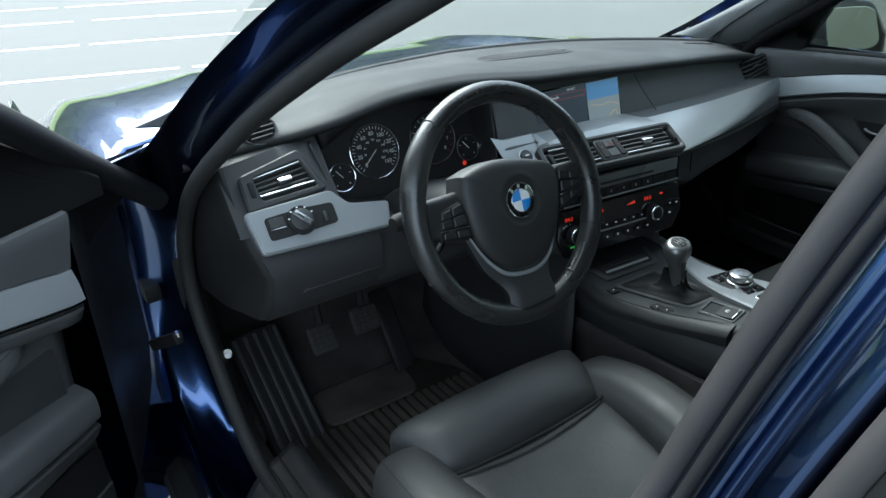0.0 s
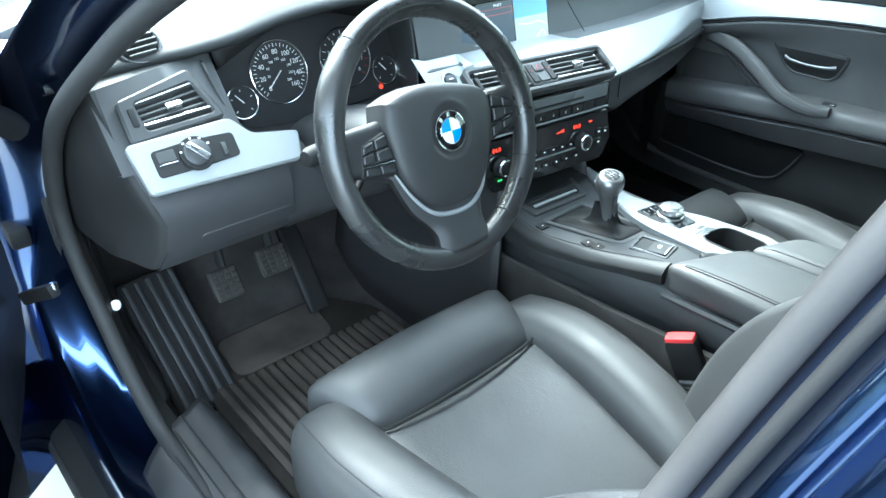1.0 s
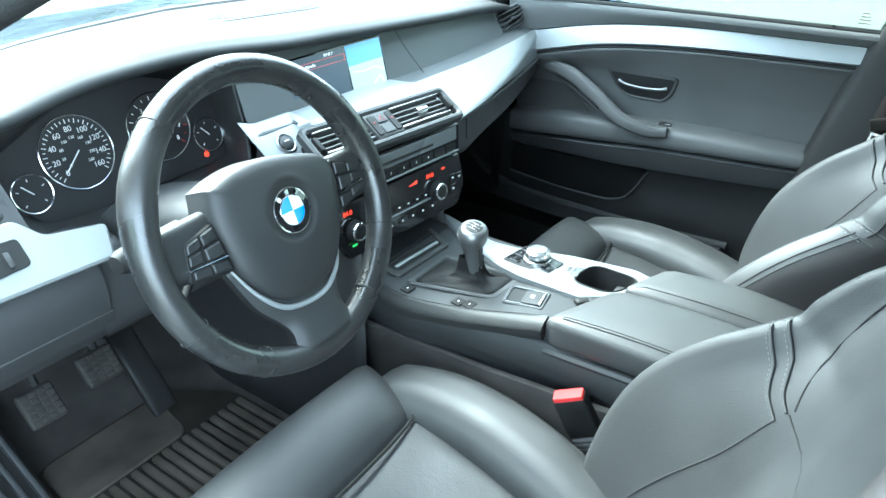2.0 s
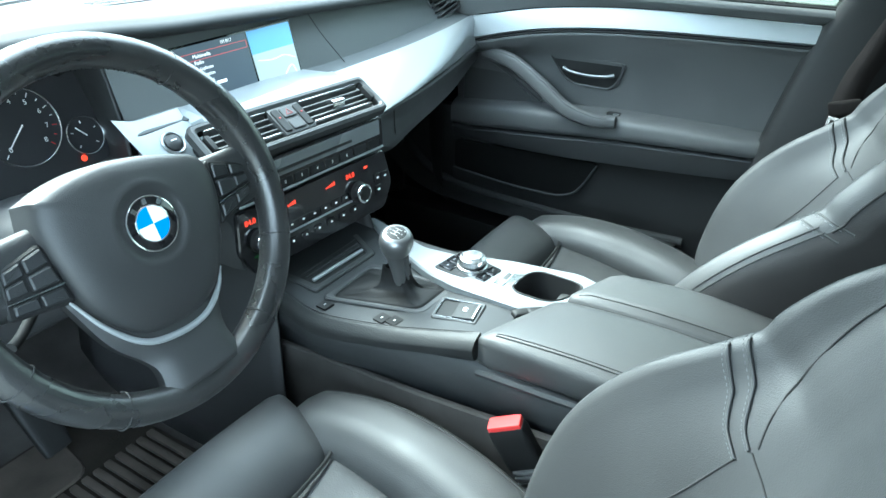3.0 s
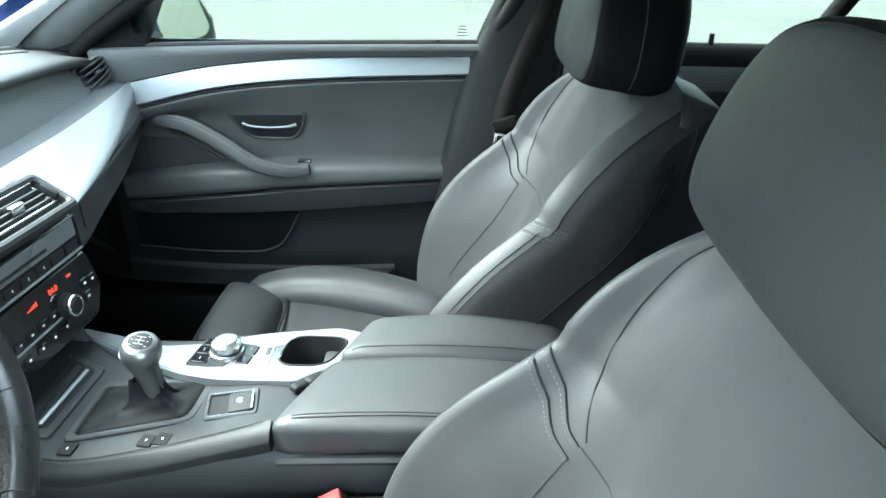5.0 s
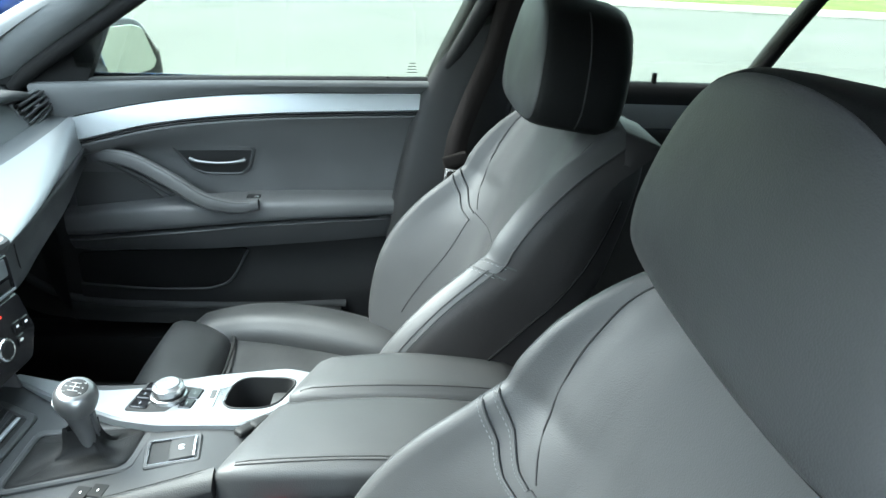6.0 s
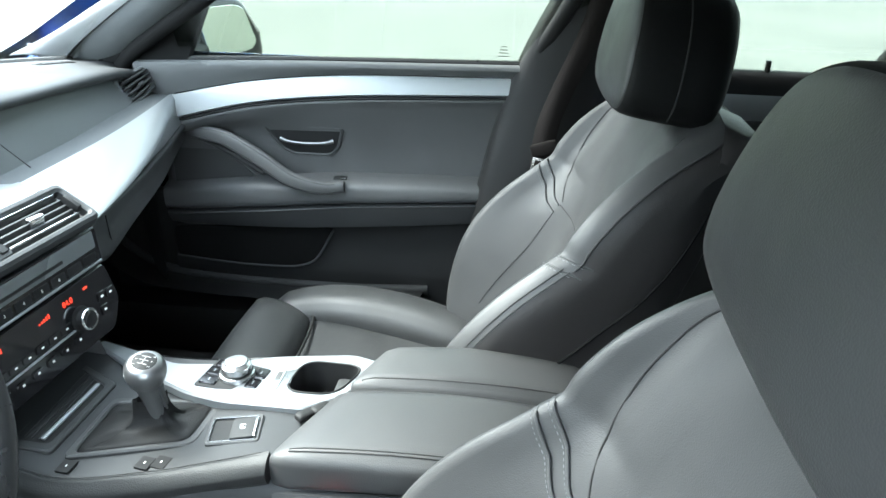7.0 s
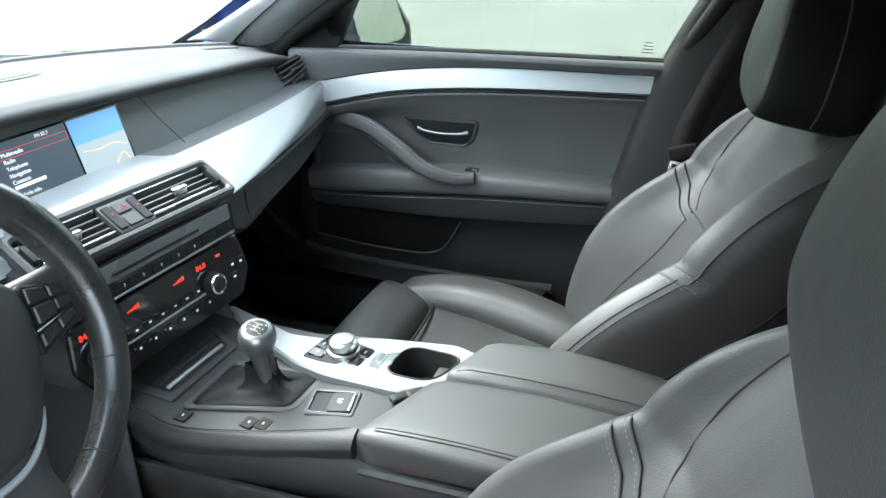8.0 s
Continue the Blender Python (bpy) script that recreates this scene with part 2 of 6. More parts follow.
def rounded(pts, r, n=4):
    """The outline with its corners rounded by r."""
    out, m = [], len(pts)
    for i in range(m):
        p, a, b = Vector(pts[i]), Vector(pts[i - 1]), Vector(pts[(i + 1) % m])
        k = min(r, (a - p).length * 0.45, (b - p).length * 0.45)
        s, e = p + (a - p).normalized() * k, p + (b - p).normalized() * k
        out += [(1 - t) ** 2 * s + 2 * t * (1 - t) * p + t * t * e for t in (j / n for j in range(n + 1))]
    return out


def plate(outline, frame_m, thick, bevel=0.002, hollow=None):
    """A flat piece with a bevelled front edge: outline in the plane of frame_m, front along its z. hollow: a second outline cut through."""
    def rings(pts):
        pts = [Vector((p[0], p[1])) for p in pts]
        area = sum(pts[i - 1].cross(pts[i]) for i in range(len(pts)))
        if area < 0:
            pts.reverse()
        c = []
        for i in range(len(pts)):
            d1, d2 = pts[i] - pts[i - 1], pts[(i + 1) % len(pts)] - pts[i]
            n = Vector((d1.y, -d1.x)).normalized() + Vector((d2.y, -d2.x)).normalized()
            c.append(n.normalized() if n.length > 1e-9 else Vector((0, 0)))
        return pts, c
    bm = bmesh.new()
    pts, nor = rings(outline)
    def ring(pp, nn, off, z):
        return [bm.verts.new(frame_m @ Vector((p.x - n.x * off, p.y - n.y * off, z))) for p, n in zip(pp, nn)]
    a, b, c = ring(pts, nor, 0, 0), ring(pts, nor, 0, thick - bevel), ring(pts, nor, bevel, thick)
    m = len(pts)
    def band(p, q):
        for i in range(len(p)):
            bm.faces.new((p[i], p[(i + 1) % len(p)], q[(i + 1) % len(p)], q[i]))
    band(a, b), band(b, c)
    if hollow is None:
        bm.faces.new(c)
        bm.faces.new(list(reversed(a)))
    else:
        hp, hn = rings(hollow)
        d, e, f = ring(hp, hn, -bevel, thick), ring(hp, hn, 0, thick - bevel), ring(hp, hn, 0, 0)
        band(d, e), band(e, f)
        edges = []
        for loop in (c, d):
            edges += [bm.edges.get((loop[i - 1], loop[i])) for i in range(len(loop))]
        bmesh.ops.triangle_fill(bm, use_beauty=True, use_dissolve=False, edges=edges)
    return bm


def plane_at(at, normal, right=(1, 0, 0)):
    """A frame at a place, z along normal, x along right."""
    z = Vector(normal).normalized()
    x = (Vector(right) - z * Vector(right).dot(z)).normalized()
    y = z.cross(x)
    m = Matrix((x, y, z)).transposed().to_4x4()
    m.translation = at
    return m


def rect(w, h, cx=0, cy=0):
    return [(cx - w / 2, cy - h / 2), (cx + w / 2, cy - h / 2), (cx + w / 2, cy + h / 2), (cx - w / 2, cy + h / 2)]


def pillow(size, r, seg=10, warp=None, puff=0.0):
    """A box of soft rounded edges, in its middle's frame, then bent by warp."""
    hx, hy, hz = (s / 2 for s in size)
    bm = bmesh.new()
    bmesh.ops.create_cube(bm, size=2)
    bmesh.ops.subdivide_edges(bm, edges=bm.edges[:], cuts=seg, use_grid_fill=True)
    for v in bm.verts:
        c = v.co
        q = Vector([math.copysign(1 - (1 - abs(k)) ** 1.0, k) for k in c])
        p = Vector((q.x * hx, q.y * hy, q.z * hz))
        k = min(r, hx, hy, hz)
        core = Vector([max(-h + k, min(h - k, t)) for h, t in zip((hx, hy, hz), p)])
        d = p - core
        if d.length > 1e-9:
            # the place on the cube's face spreads evenly over the rounded edge
            p = core + d.normalized() * k
        if puff:
            f = [1 - abs(t) ** 2.5 for t in q]
            p += Vector((q.x * f[1] * f[2], q.y * f[0] * f[2], q.z * f[0] * f[1])) * puff
        v.co = warp(p) if warp else p
    return bm


def box(size, at=(0, 0, 0), bevel=0.003, turn=None, seg=2):
    bm = bmesh.new()
    bmesh.ops.create_cube(bm, size=1)
    bmesh.ops.scale(bm, vec=size, verts=bm.verts)
    if bevel:
        bmesh.ops.bevel(bm, geom=bm.edges[:], offset=bevel, segments=seg, affect="EDGES", profile=0.6)
    m = Matrix.Translation(at) @ (turn if turn else Matrix())
    bm.transform(m)
    return bm


def lathe(profile, m, n=28):
    """Turns (radius, height) round the frame's z."""
    rows = [[m @ Vector((r * math.cos(2 * math.pi * k / n), r * math.sin(2 * math.pi * k / n), h)) for k in range(n)] for r, h in profile]
    return skin(rows, True, True)


def ring_of(radius, thick, m, n=40, k=8):
    rows = []
    for i in range(n + 1):
        a = 2 * math.pi * i / n
        d = Vector((math.cos(a), math.sin(a), 0))
        rows.append([m @ (d * (radius + thick * math.cos(2 * math.pi * j / k)) + Vector((0, 0, thick * math.sin(2 * math.pi * j / k)))) for j in range(k)])
    bm = skin(rows, True)
    bmesh.ops.remove_doubles(bm, verts=bm.verts, dist=1e-6)
    return bm


def merged(*bms):
    out = bmesh.new()
    for b in bms:
        me = bpy.data.meshes.new("tmp")
        b.to_mesh(me)
        b.free()
        out.from_mesh(me)
        bpy.data.meshes.remove(me)
    return out


def snapped(tree, pts, lift=0.0003):
    """The points moved to the nearest place of a surface."""
    out = []
    for p in pts:
        at, nor = tree.find_nearest(Vector(p))[:2]
        out.append(at + nor * lift)
    return out


def words(name, text, m, size, mat, parent, align="CENTER"):
    """Raised lettering in the built-in font."""
    cu = bpy.data.curves.new(name, "FONT")
    cu.body, cu.size, cu.extrude, cu.align_x, cu.align_y = text, size, 0.0002, align, "CENTER"
    tmp = bpy.data.objects.new("tmp", cu)
    me = bpy.data.meshes.new_from_object(tmp)
    bpy.data.objects.remove(tmp)
    bm = bmesh.new()
    bm.from_mesh(me)
    bpy.data.meshes.remove(me)
    bm.transform(m)
    return part(name, bm, mat, parent, smooth=False)


# ---- ground outside ----
LOT = pose(0, 0, 0, 0, 0, -15)


def sheet(x0, x1, y0, y1, z, m=Matrix(), n=1):
    bm = bmesh.new()
    bmesh.ops.create_grid(bm, x_segments=n, y_segments=n, size=1)
    for v in bm.verts:
        v.co = m @ Vector((x0 + (x1 - x0) * (v.co.x + 1) / 2, y0 + (y1 - y0) * (v.co.y + 1) / 2, z))
    return bm


tagged(part("ground", sheet(-900, 900, -900, 900, 0), ASPHALT), "pale worn asphalt of a parking lot", "ground", kind="structure")
for yy, gap in ((6.4, -3.1), (8.45, -4.2), (10.9, -2.2), (13.1, -5.0)):
    ends = (-6.35, gap - 0.12, gap + 0.14, gap + 2.2, gap + 2.32, 1.15)
    stretch = [box((x1 - x0, 0.075, 0.006), ((x0 + x1) / 2, yy, 0.003), 0) for x0, x1 in zip(ends[::2], ends[1::2])]
    tagged(part("parking_line", merged(*stretch), LINE, bend=LOT), "worn white painted parking bay line on asphalt", "road marking", "parking bay lines", "structure")
tagged(part("kerb", box((0.18, 500, 0.15), (17.6, 0, 0.075), 0.02), CONCRETE, bend=LOT), "pale concrete kerb along the lawn", "kerb", kind="structure")
tagged(part("lawn", box((14, 500, 0.16), (24.7, 0, 0.08), 0.01), GRASS, bend=LOT), "bright green mown lawn behind the kerb", "lawn", kind="structure")
tagged(part("kerb", box((60, 0.18, 0.15), (-8, 16.0, 0.075), 0.02), CONCRETE, bend=LOT), "pale concrete kerb at the end of the lot", "kerb", kind="structure")
tagged(part("verge", box((60, 30, 0.16), (-8, 31.1, 0.08), 0.01), GRASS, bend=LOT), "green verge beyond the parking lot", "lawn", kind="structure")

# trees out of view, added so the bonnet reflects something darker than sky
rng = random.Random(7)
wood = bmesh.new()
for k in range(1500):
    x, h = rng.uniform(-60, 60), rng.random()
    top = 9.5 + 2.0 * math.sin(x * 0.31) + 1.5 * math.sin(x * 0.83 + 1)
    m = LOT @ pose(x, 38 + rng.uniform(0, 6) + 3 * h, 0.6 + h * top, rng.uniform(0, 360), rng.uniform(0, 360), 0)
    bmesh.ops.create_icosphere(wood, subdivisions=1, radius=rng.uniform(1.1, 2.7) * (1.1 - 0.4 * h), matrix=m @ Matrix.Diagonal((1, 1, 0.7, 1)))
for v in wood.verts:
    v.co += Vector((rng.uniform(-0.25, 0.25), rng.uniform(-0.25, 0.25), rng.uniform(-0.2, 0.2)))
tagged(part("reflection_woods", wood, LEAVES, smooth=False), "unseen dark green row of trees, added to darken the bonnet's reflections", "trees", kind="stuff")

# ---- car shell ----
body = thing("sedan", "dark metallic blue sedan body with an open door frame", "car body", (0, 0, 0))


def strip(rows_pts, n, m=8):
    """A skin through a few guide curves that run side by side."""
    curves = [spline(c, n) for c in rows_pts]
    return skin([spline([c[i] for c in curves], m) for i in range(n)])


def mirror_x(pts):
    return [(-p[0], p[1], p[2]) for p in pts]


APERTURE = [(-0.60, -0.42, 1.33), (-0.635, -0.21, 1.235), (-0.66, -0.046, 1.16), (-0.69, 0.158, 1.048), (-0.735, 0.35, 0.905), (-0.742, 0.43, 0.74),
            (-0.735, 0.38, 0.58), (-0.73, 0.27, 0.46), (-0.725, 0.12, 0.425), (-0.725, -0.2, 0.42), (-0.725, -0.42, 0.43)]
OUTER = [(-0.67, -0.40, 1.38), (-0.72, -0.13, 1.255), (-0.755, 0.12, 1.135), (-0.785, 0.38, 0.985), (-0.81, 0.61, 0.852), (-0.82, 0.70, 0.66),
         (-0.83, 0.63, 0.42), (-0.84, 0.47, 0.30), (-0.85, 0.2, 0.27), (-0.85, -0.2, 0.27), (-0.85, -0.42, 0.27)]


def between(a, b, f, dx=0.0, dz=0.0):
    return [tuple(p[k] + (q[k] - p[k]) * f + (dx if k == 0 else dz if k == 2 else 0) for k in range(3)) for p, q in zip(a, b)]


def foot(curve, rise):
    """Lifts the lower end of a guide curve, where the frame turns into the sill."""
    turn = [min(1.0, max(0.0, (0.62 - z) / 0.2)) for x, y, z in curve]
    return [(x, y - 0.75 * rise * u * (y > 0), z + rise * u) for (x, y, z), u in zip(curve, turn)]


for side in (1, -1):
    wide, deep = (0.018, 0.05) if side > 0 else (0.07, 0.01)
    flip = (lambda c: c) if side > 0 else (lambda c: [(0.03 - p[0], p[1] + 0.16, p[2] + 0.02) for p in c])
    part("frame_lining", strip([flip([(p[0] + wide, p[1] + deep, p[2]) for p in APERTURE]), flip([(p[0] + 0.4 * wide, p[1] + 0.4 * deep, p[2] + 0.002) for p in APERTURE]), flip(APERTURE)], 60, 8), DARK, body, "black door frame lining")
    part("door_frame", strip([flip(APERTURE), flip(between(APERTURE, OUTER, 0.22, 0.010)), flip(foot(between(APERTURE, OUTER, 0.42, -0.016, 0.010), 0.042)), flip(foot(between(APERTURE, OUTER, 0.62, -0.024, 0.012), 0.072)),
                              flip(between(APERTURE, OUTER, 0.88, -0.014, 0.004)), flip(OUTER), flip([(p[0] + 0.04, p[1] + 0.05, p[2]) for p in OUTER])], 60, 24), PAINT, body)
    part("door_seal", tube(flip([(p[0] - (0.027 if p[2] > 0.95 and side > 0 else 0.012), p[1] - 0.008, p[2]) for p in APERTURE]), 0.013, 10, 80), RUBBER, body, "black rubber door seal")
    # middle pillar
    lean = ((0.160, -0.122, 1.38), (0.103, -0.048, 1.20), (0.052, 0.006, 1.0), (0.015, 0.030, 0.85), (0.012, 0.040, 0.42)) if side > 0 else ((0.035, -0.17, 1.38), (0.0, -0.074, 1.20), (0.003, -0.008, 1.0), (0.0, 0.02, 0.85), (0.0, 0.02, 0.42))
    def pil(y0, x):
        return [(side * (-0.754 + (x + 0.754) * 1.1 + dx), -0.531 + (y0 + 0.531) * 1.1 + dy, z) for dx, dy, z in lean]
    part("pillar_seal", tube(pil(-0.531, -0.754), 0.0088, 20, 60), SEAL_GREY, body, "grey rubber seal of the middle pillar")
    part("middle_pillar", strip([pil(-0.53, -0.735), pil(-0.540, -0.758), pil(-0.546, -0.766), pil(-0.551, -0.765), pil(-0.557, -0.779), pil(-0.564, -0.783), pil(-0.570, -0.779), pil(-0.578, -0.792), pil(-0.590, -0.798), pil(-0.598, -0.790)], 40, 60), PAINT, body)
    part("groove", tube(pil(-0.5475, -0.763), 0.0045, 16, 60), DARK, body)
    part("rear_seal", tube(pil(-0.604, -0.797), 0.007, 16, 60), SEAL_GREY, body, "grey strip of the rear door frame")
    part("rear_frame", strip([pil(-0.606, -0.792), pil(-0.64, -0.79), pil(-0.69, -0.785)], 40, 6), GLOSS, body, "gloss black rear door frame")

# road wheels
for wy in (1.42, -1.48):
    for sx in (-1, 1):
        WM = plane_at((sx * 0.80, wy, 0.325), (sx, 0, 0), (0, sx, 0))
        rw = part("road_wheel", lathe([(0.215, -0.10), (0.225, -0.11), (0.285, -0.11), (0.318, -0.095), (0.325, -0.06), (0.325, 0.06), (0.318, 0.095), (0.285, 0.108), (0.225, 0.105), (0.218, 0.095)], WM, 40), RUBBER, body, "black tyre")
        part("wheel_rim", lathe([(0.218, 0.09), (0.205, 0.085), (0.195, 0.03), (0.05, 0.02), (0.0, 0.03)], WM, 32), DARK, rw)
        for k in range(5):
            part("rim_spoke", box((0.035, 0.17, 0.025), (0, 0.125, 0.07), 0.008), SATIN, rw, "silver rim spoke", bend=WM @ Matrix.Rotation(radians(72 * k), 4, "Z"))
# roof, windscreen frame and floor
roof_rows = []
for i in range(15):
    x = -0.66 + 1.32 * i / 14
    zz = 1.445 - 0.16 * x * x
    roof_rows.append(spline([(x, 0.06 - 0.25 * x * x, zz - 0.075), (x, -0.15, zz - 0.02), (x, -0.7, zz), (x, -1.3, zz - 0.04), (x, -1.75, zz - 0.12)], 20))
part("roof", skin(roof_rows), PAINT, body, solid=0.02)
head_rows = [[p - Vector((0, 0, 0.035)) for p in r] for r in roof_rows]
tagged(part("ceiling", skin(head_rows), HEADLINER, solid=0.01), "light grey cloth headliner", "ceiling", kind="structure")
WX = curve1([0, 0.3, 0.5, 0.65, 0.76], [0.70, 0.66, 0.585, 0.50, 0.40])


def screen_edge(x):
    return Vector((x, WX(abs(x)), 0.988 - 0.05 * x * x))


rows = []
for i in range(21):
    x = -0.75 + 1.5 * i / 20
    a, b = screen_edge(x), Vector((x * 0.83, 0.06 - 0.25 * x * x * 0.69, 1.372 - 0.16 * x * x * 0.69))
    rows.append([a + (b - a) * t + Vector((0, 0, 0.04 * math.sin(math.pi * t))) for t in (k / 8 for k in range(9))])
part("windscreen", skin(rows), SCREEN_GLASS, body, "clear laminated windscreen", solid=0.004)
part("cowl", tube([screen_edge(x / 10) + Vector((0, 0.012, -0.004)) for x in range(-7, 8)], 0.012, 8), RUBBER, body, "black windscreen base seal")
hood_rows = []
for i in range(25):
    x = -0.93 + 1.86 * i / 24
    e = abs(x) / 0.93
    drop = 0.06 * e ** 4 + 0.12 * max(0, e - 0.86) / 0.14
    crease = 0.018 * math.exp(-((abs(x) - 0.42) / 0.06) ** 2)
    hood_rows.append(spline([(x, 0.62 if e < 0.86 else 0.56, 0.955 - drop), (x, 0.95, 0.945 - drop + crease), (x, 1.35, 0.90 - drop + crease), (x, 1.70, 0.83 - drop), (x, 1.88, 0.70 - drop), (x, 1.93, 0.45)], 24))
part("bonnet", skin(hood_rows), PAINT, body, "glossy dark blue bonnet and wings", solid=0.004)
for s in (-1, 1):
    rows = [[Vector((s * (0.875 + 0.055 * math.sin(math.pi * min(1, k / 7))), y, 0.84 - 0.05 * max(0, y - 1.2) - 0.62 * k / 10)) for k in range(11)] for y in [0.6 + 0.1 * j for j in range(14)]]
    part("wing", skin(rows), PAINT, body, solid=0.004)
    part("rear_wing", box((0.05, 1.3, 0.62), (s * 0.90, -1.55, 0.63), 0.02), PAINT, body)
part("tail", box((1.7, 0.4, 0.75), (0, -2.15, 0.6), 0.05), PAINT, body)
part("rear_bulkhead", box((1.56, 0.06, 0.75), (0, -1.55, 0.68), 0.01), DARK, body, "black rear seat wall")
part("parcel_shelf", box((1.5, 0.5, 0.03), (0, -1.75, 1.0), 0.005), DARK, body)
for k, (z0, y0) in enumerate(((0.655, 0.42), (0.50, 0.50))):
    part("door_hinge", box((0.03, 0.05, 0.035), (-0.80, y0 + 0.13, z0 + 0.02), 0.006), DARK, body, "black door hinge")
strap = part("door_check_strap", box((0.016, 0.10, 0.022), (0, 0, 0), 0.004), DARK, body, "black door check strap", bend=pose(-0.812, 0.435, 0.625, -28, 0, 20))
part("strap_pin", lathe([(0.0, 0.012), (0.006, 0.011), (0.007, 0.0)], pose(-0.795, 0.40, 0.645), 12), CHROME, strap)
for sx, x0 in ((1, 0.745),):
    part("sill_panel", box((0.11, 2.1, 0.13), (x0, -0.53, 0.335), 0.02), DARK, body, "black passenger side sill")
part("firewall", box((1.50, 0.04, 0.64), (0, 0.80, 0.57), 0.005), CARPET, body, "dark carpeted firewall")
for s in (-1, 1):
    part("footwell_side", box((0.03, 0.34, 0.5), (s * 0.745, 0.66, 0.5), 0.01), DARK, body)
part("footwell_side", box((0.03, 0.36, 0.42), (0.785, 0.40, 0.45), 0.01), DARK, body)
fl = []
for i in range(25):
    x = -0.78 + 1.56 * i / 24
    hump = 0.14 * math.exp(-(x / 0.12) ** 4)
    fl.append(spline([(x, -1.5, 0.27 + hump), (x, -0.4, 0.27 + hump), (x, 0.35, 0.27 + hump), (x, 0.55, 0.29 + hump), (x, 0.70, 0.42 + hump), (x, 0.79, 0.62 + hump)], 30))
tagged(part("floor", skin(fl), CARPET, solid=0.02), "dark charcoal carpeted car floor with a centre tunnel", "floor", kind="structure")

# driver side sill trim
sill = thing("door_sill", "scuffed black plastic door sill trim", "door sill", (-0.7, 0, 0.4))
part("sill_cover", strip([[(-0.815, 0.18, 0.395), (-0.815, 0.05, 0.39), (-0.815, -0.15, 0.39), (-0.815, -0.5, 0.39)],
                          [(-0.765, 0.215, 0.432), (-0.765, 0.05, 0.425), (-0.765, -0.15, 0.425), (-0.765, -0.5, 0.425)],
                          [(-0.70, 0.25, 0.442), (-0.70, 0.10, 0.440), (-0.70, -0.15, 0.44), (-0.70, -0.5, 0.44)],
                          [(-0.655, 0.27, 0.43), (-0.65, 0.12, 0.43), (-0.65, -0.15, 0.425), (-0.65, -0.5, 0.425)],
                          [(-0.64, 0.31, 0.27), (-0.635, 0.15, 0.27), (-0.635, -0.15, 0.27), (-0.635, -0.5, 0.27)]], 30, 20), SILL, sill, solid=0.004)
for k in range(3):
    part("sill_groove", tube([(-0.745 + 0.02 * k, 0.20 + 0.02 * k - 0.7 * q / 10, 0.4405 + 0.0035 * k) for q in range(11)], 0.0016, 6), DARK, sill)
part("outer_step", box((0.045, 1.05, 0.03), (-0.846, -0.06, 0.35), 0.008), DARK, sill)
part("step_edge", tube([(-0.868, 0.44, 0.352), (-0.868, -0.2, 0.352), (-0.868, -0.58, 0.352)], 0.008, 8), RUBBER, sill)
part("kick_panel", strip([[(-0.715, 0.47, 0.80), (-0.715, 0.50, 0.66), (-0.715, 0.43, 0.50), (-0.715, 0.30, 0.43)],
                                 [(-0.70, 0.50, 0.80), (-0.70, 0.53, 0.66), (-0.70, 0.46, 0.50), (-0.695, 0.33, 0.42)],
                                 [(-0.69, 0.62, 0.80), (-0.685, 0.64, 0.66), (-0.67, 0.60, 0.46), (-0.655, 0.50, 0.32)]], 24, 12), DARK, sill, solid=0.004)
part("door_switch", lathe([(0.0, 0.012), (0.006, 0.011), (0.008, 0.006), (0.008, 0.0)], plane_at((-0.716, 0.412, 0.574), (-0.3, -1, 0)), 16), WHITE, sill, "small white door switch")

# ---- dashboard ----
dash = thing("dashboard", "black soft-touch dashboard with brushed aluminium trim", "dashboard", (0, 0.3, 0.7))
zb = curve1([-0.745, -0.684, -0.62, -0.567, -0.506, -0.423, -0.336, -0.252, -0.1, 0.0, 0.3, 0.6, 0.70, 0.745],
            [0.966, 0.973, 0.981, 0.988, 1.004, 1.027, 1.036, 1.036, 1.021, 1.015, 0.993, 0.968, 0.948, 0.935])
yb = curve1([-0.745, -0.62, -0.56, -0.50, -0.34, -0.1, 0.1, 0.6, 0.745], [0.345, 0.332, 0.315, 0.289, 0.265, 0.262, 0.268, 0.312, 0.33])
rows = []
for i in range(61):
    x = -0.745 + 1.49 * i / 60
    w = screen_edge(x) + Vector((0, 0.03, 0.0))
    b = Vector((x, yb(x), zb(x)))
    w.z = min(w.z, b.z + 0.06)
    mid = w.lerp(b, 0.5) + Vector((0, 0, 0.006))
    rows.append(spline([w, mid, b + Vector((0, 0.05, 0.003)), b + Vector((0, 0.012, 0.0)), b + Vector((0, 0.0, -0.008)), b + Vector((0, 0.006, -0.018)), b + Vector((0, 0.03, -0.022))], 26))
pad_bm = skin(rows)
pad_tree = BVHTree.FromBMesh(pad_bm)
part("upper_pad", pad_bm, DASH_TOP, dash, "grained soft dash top", flat=60)


def on_pad(x, y, lift):
    """The point of the dash top under x, y, raised a little."""
    hit = pad_tree.ray_cast(Vector((x, y, 1.3)), Vector((0, 0, -1)))[0]
    return Vector((x, y, (hit.z if hit else 1.0) + lift))


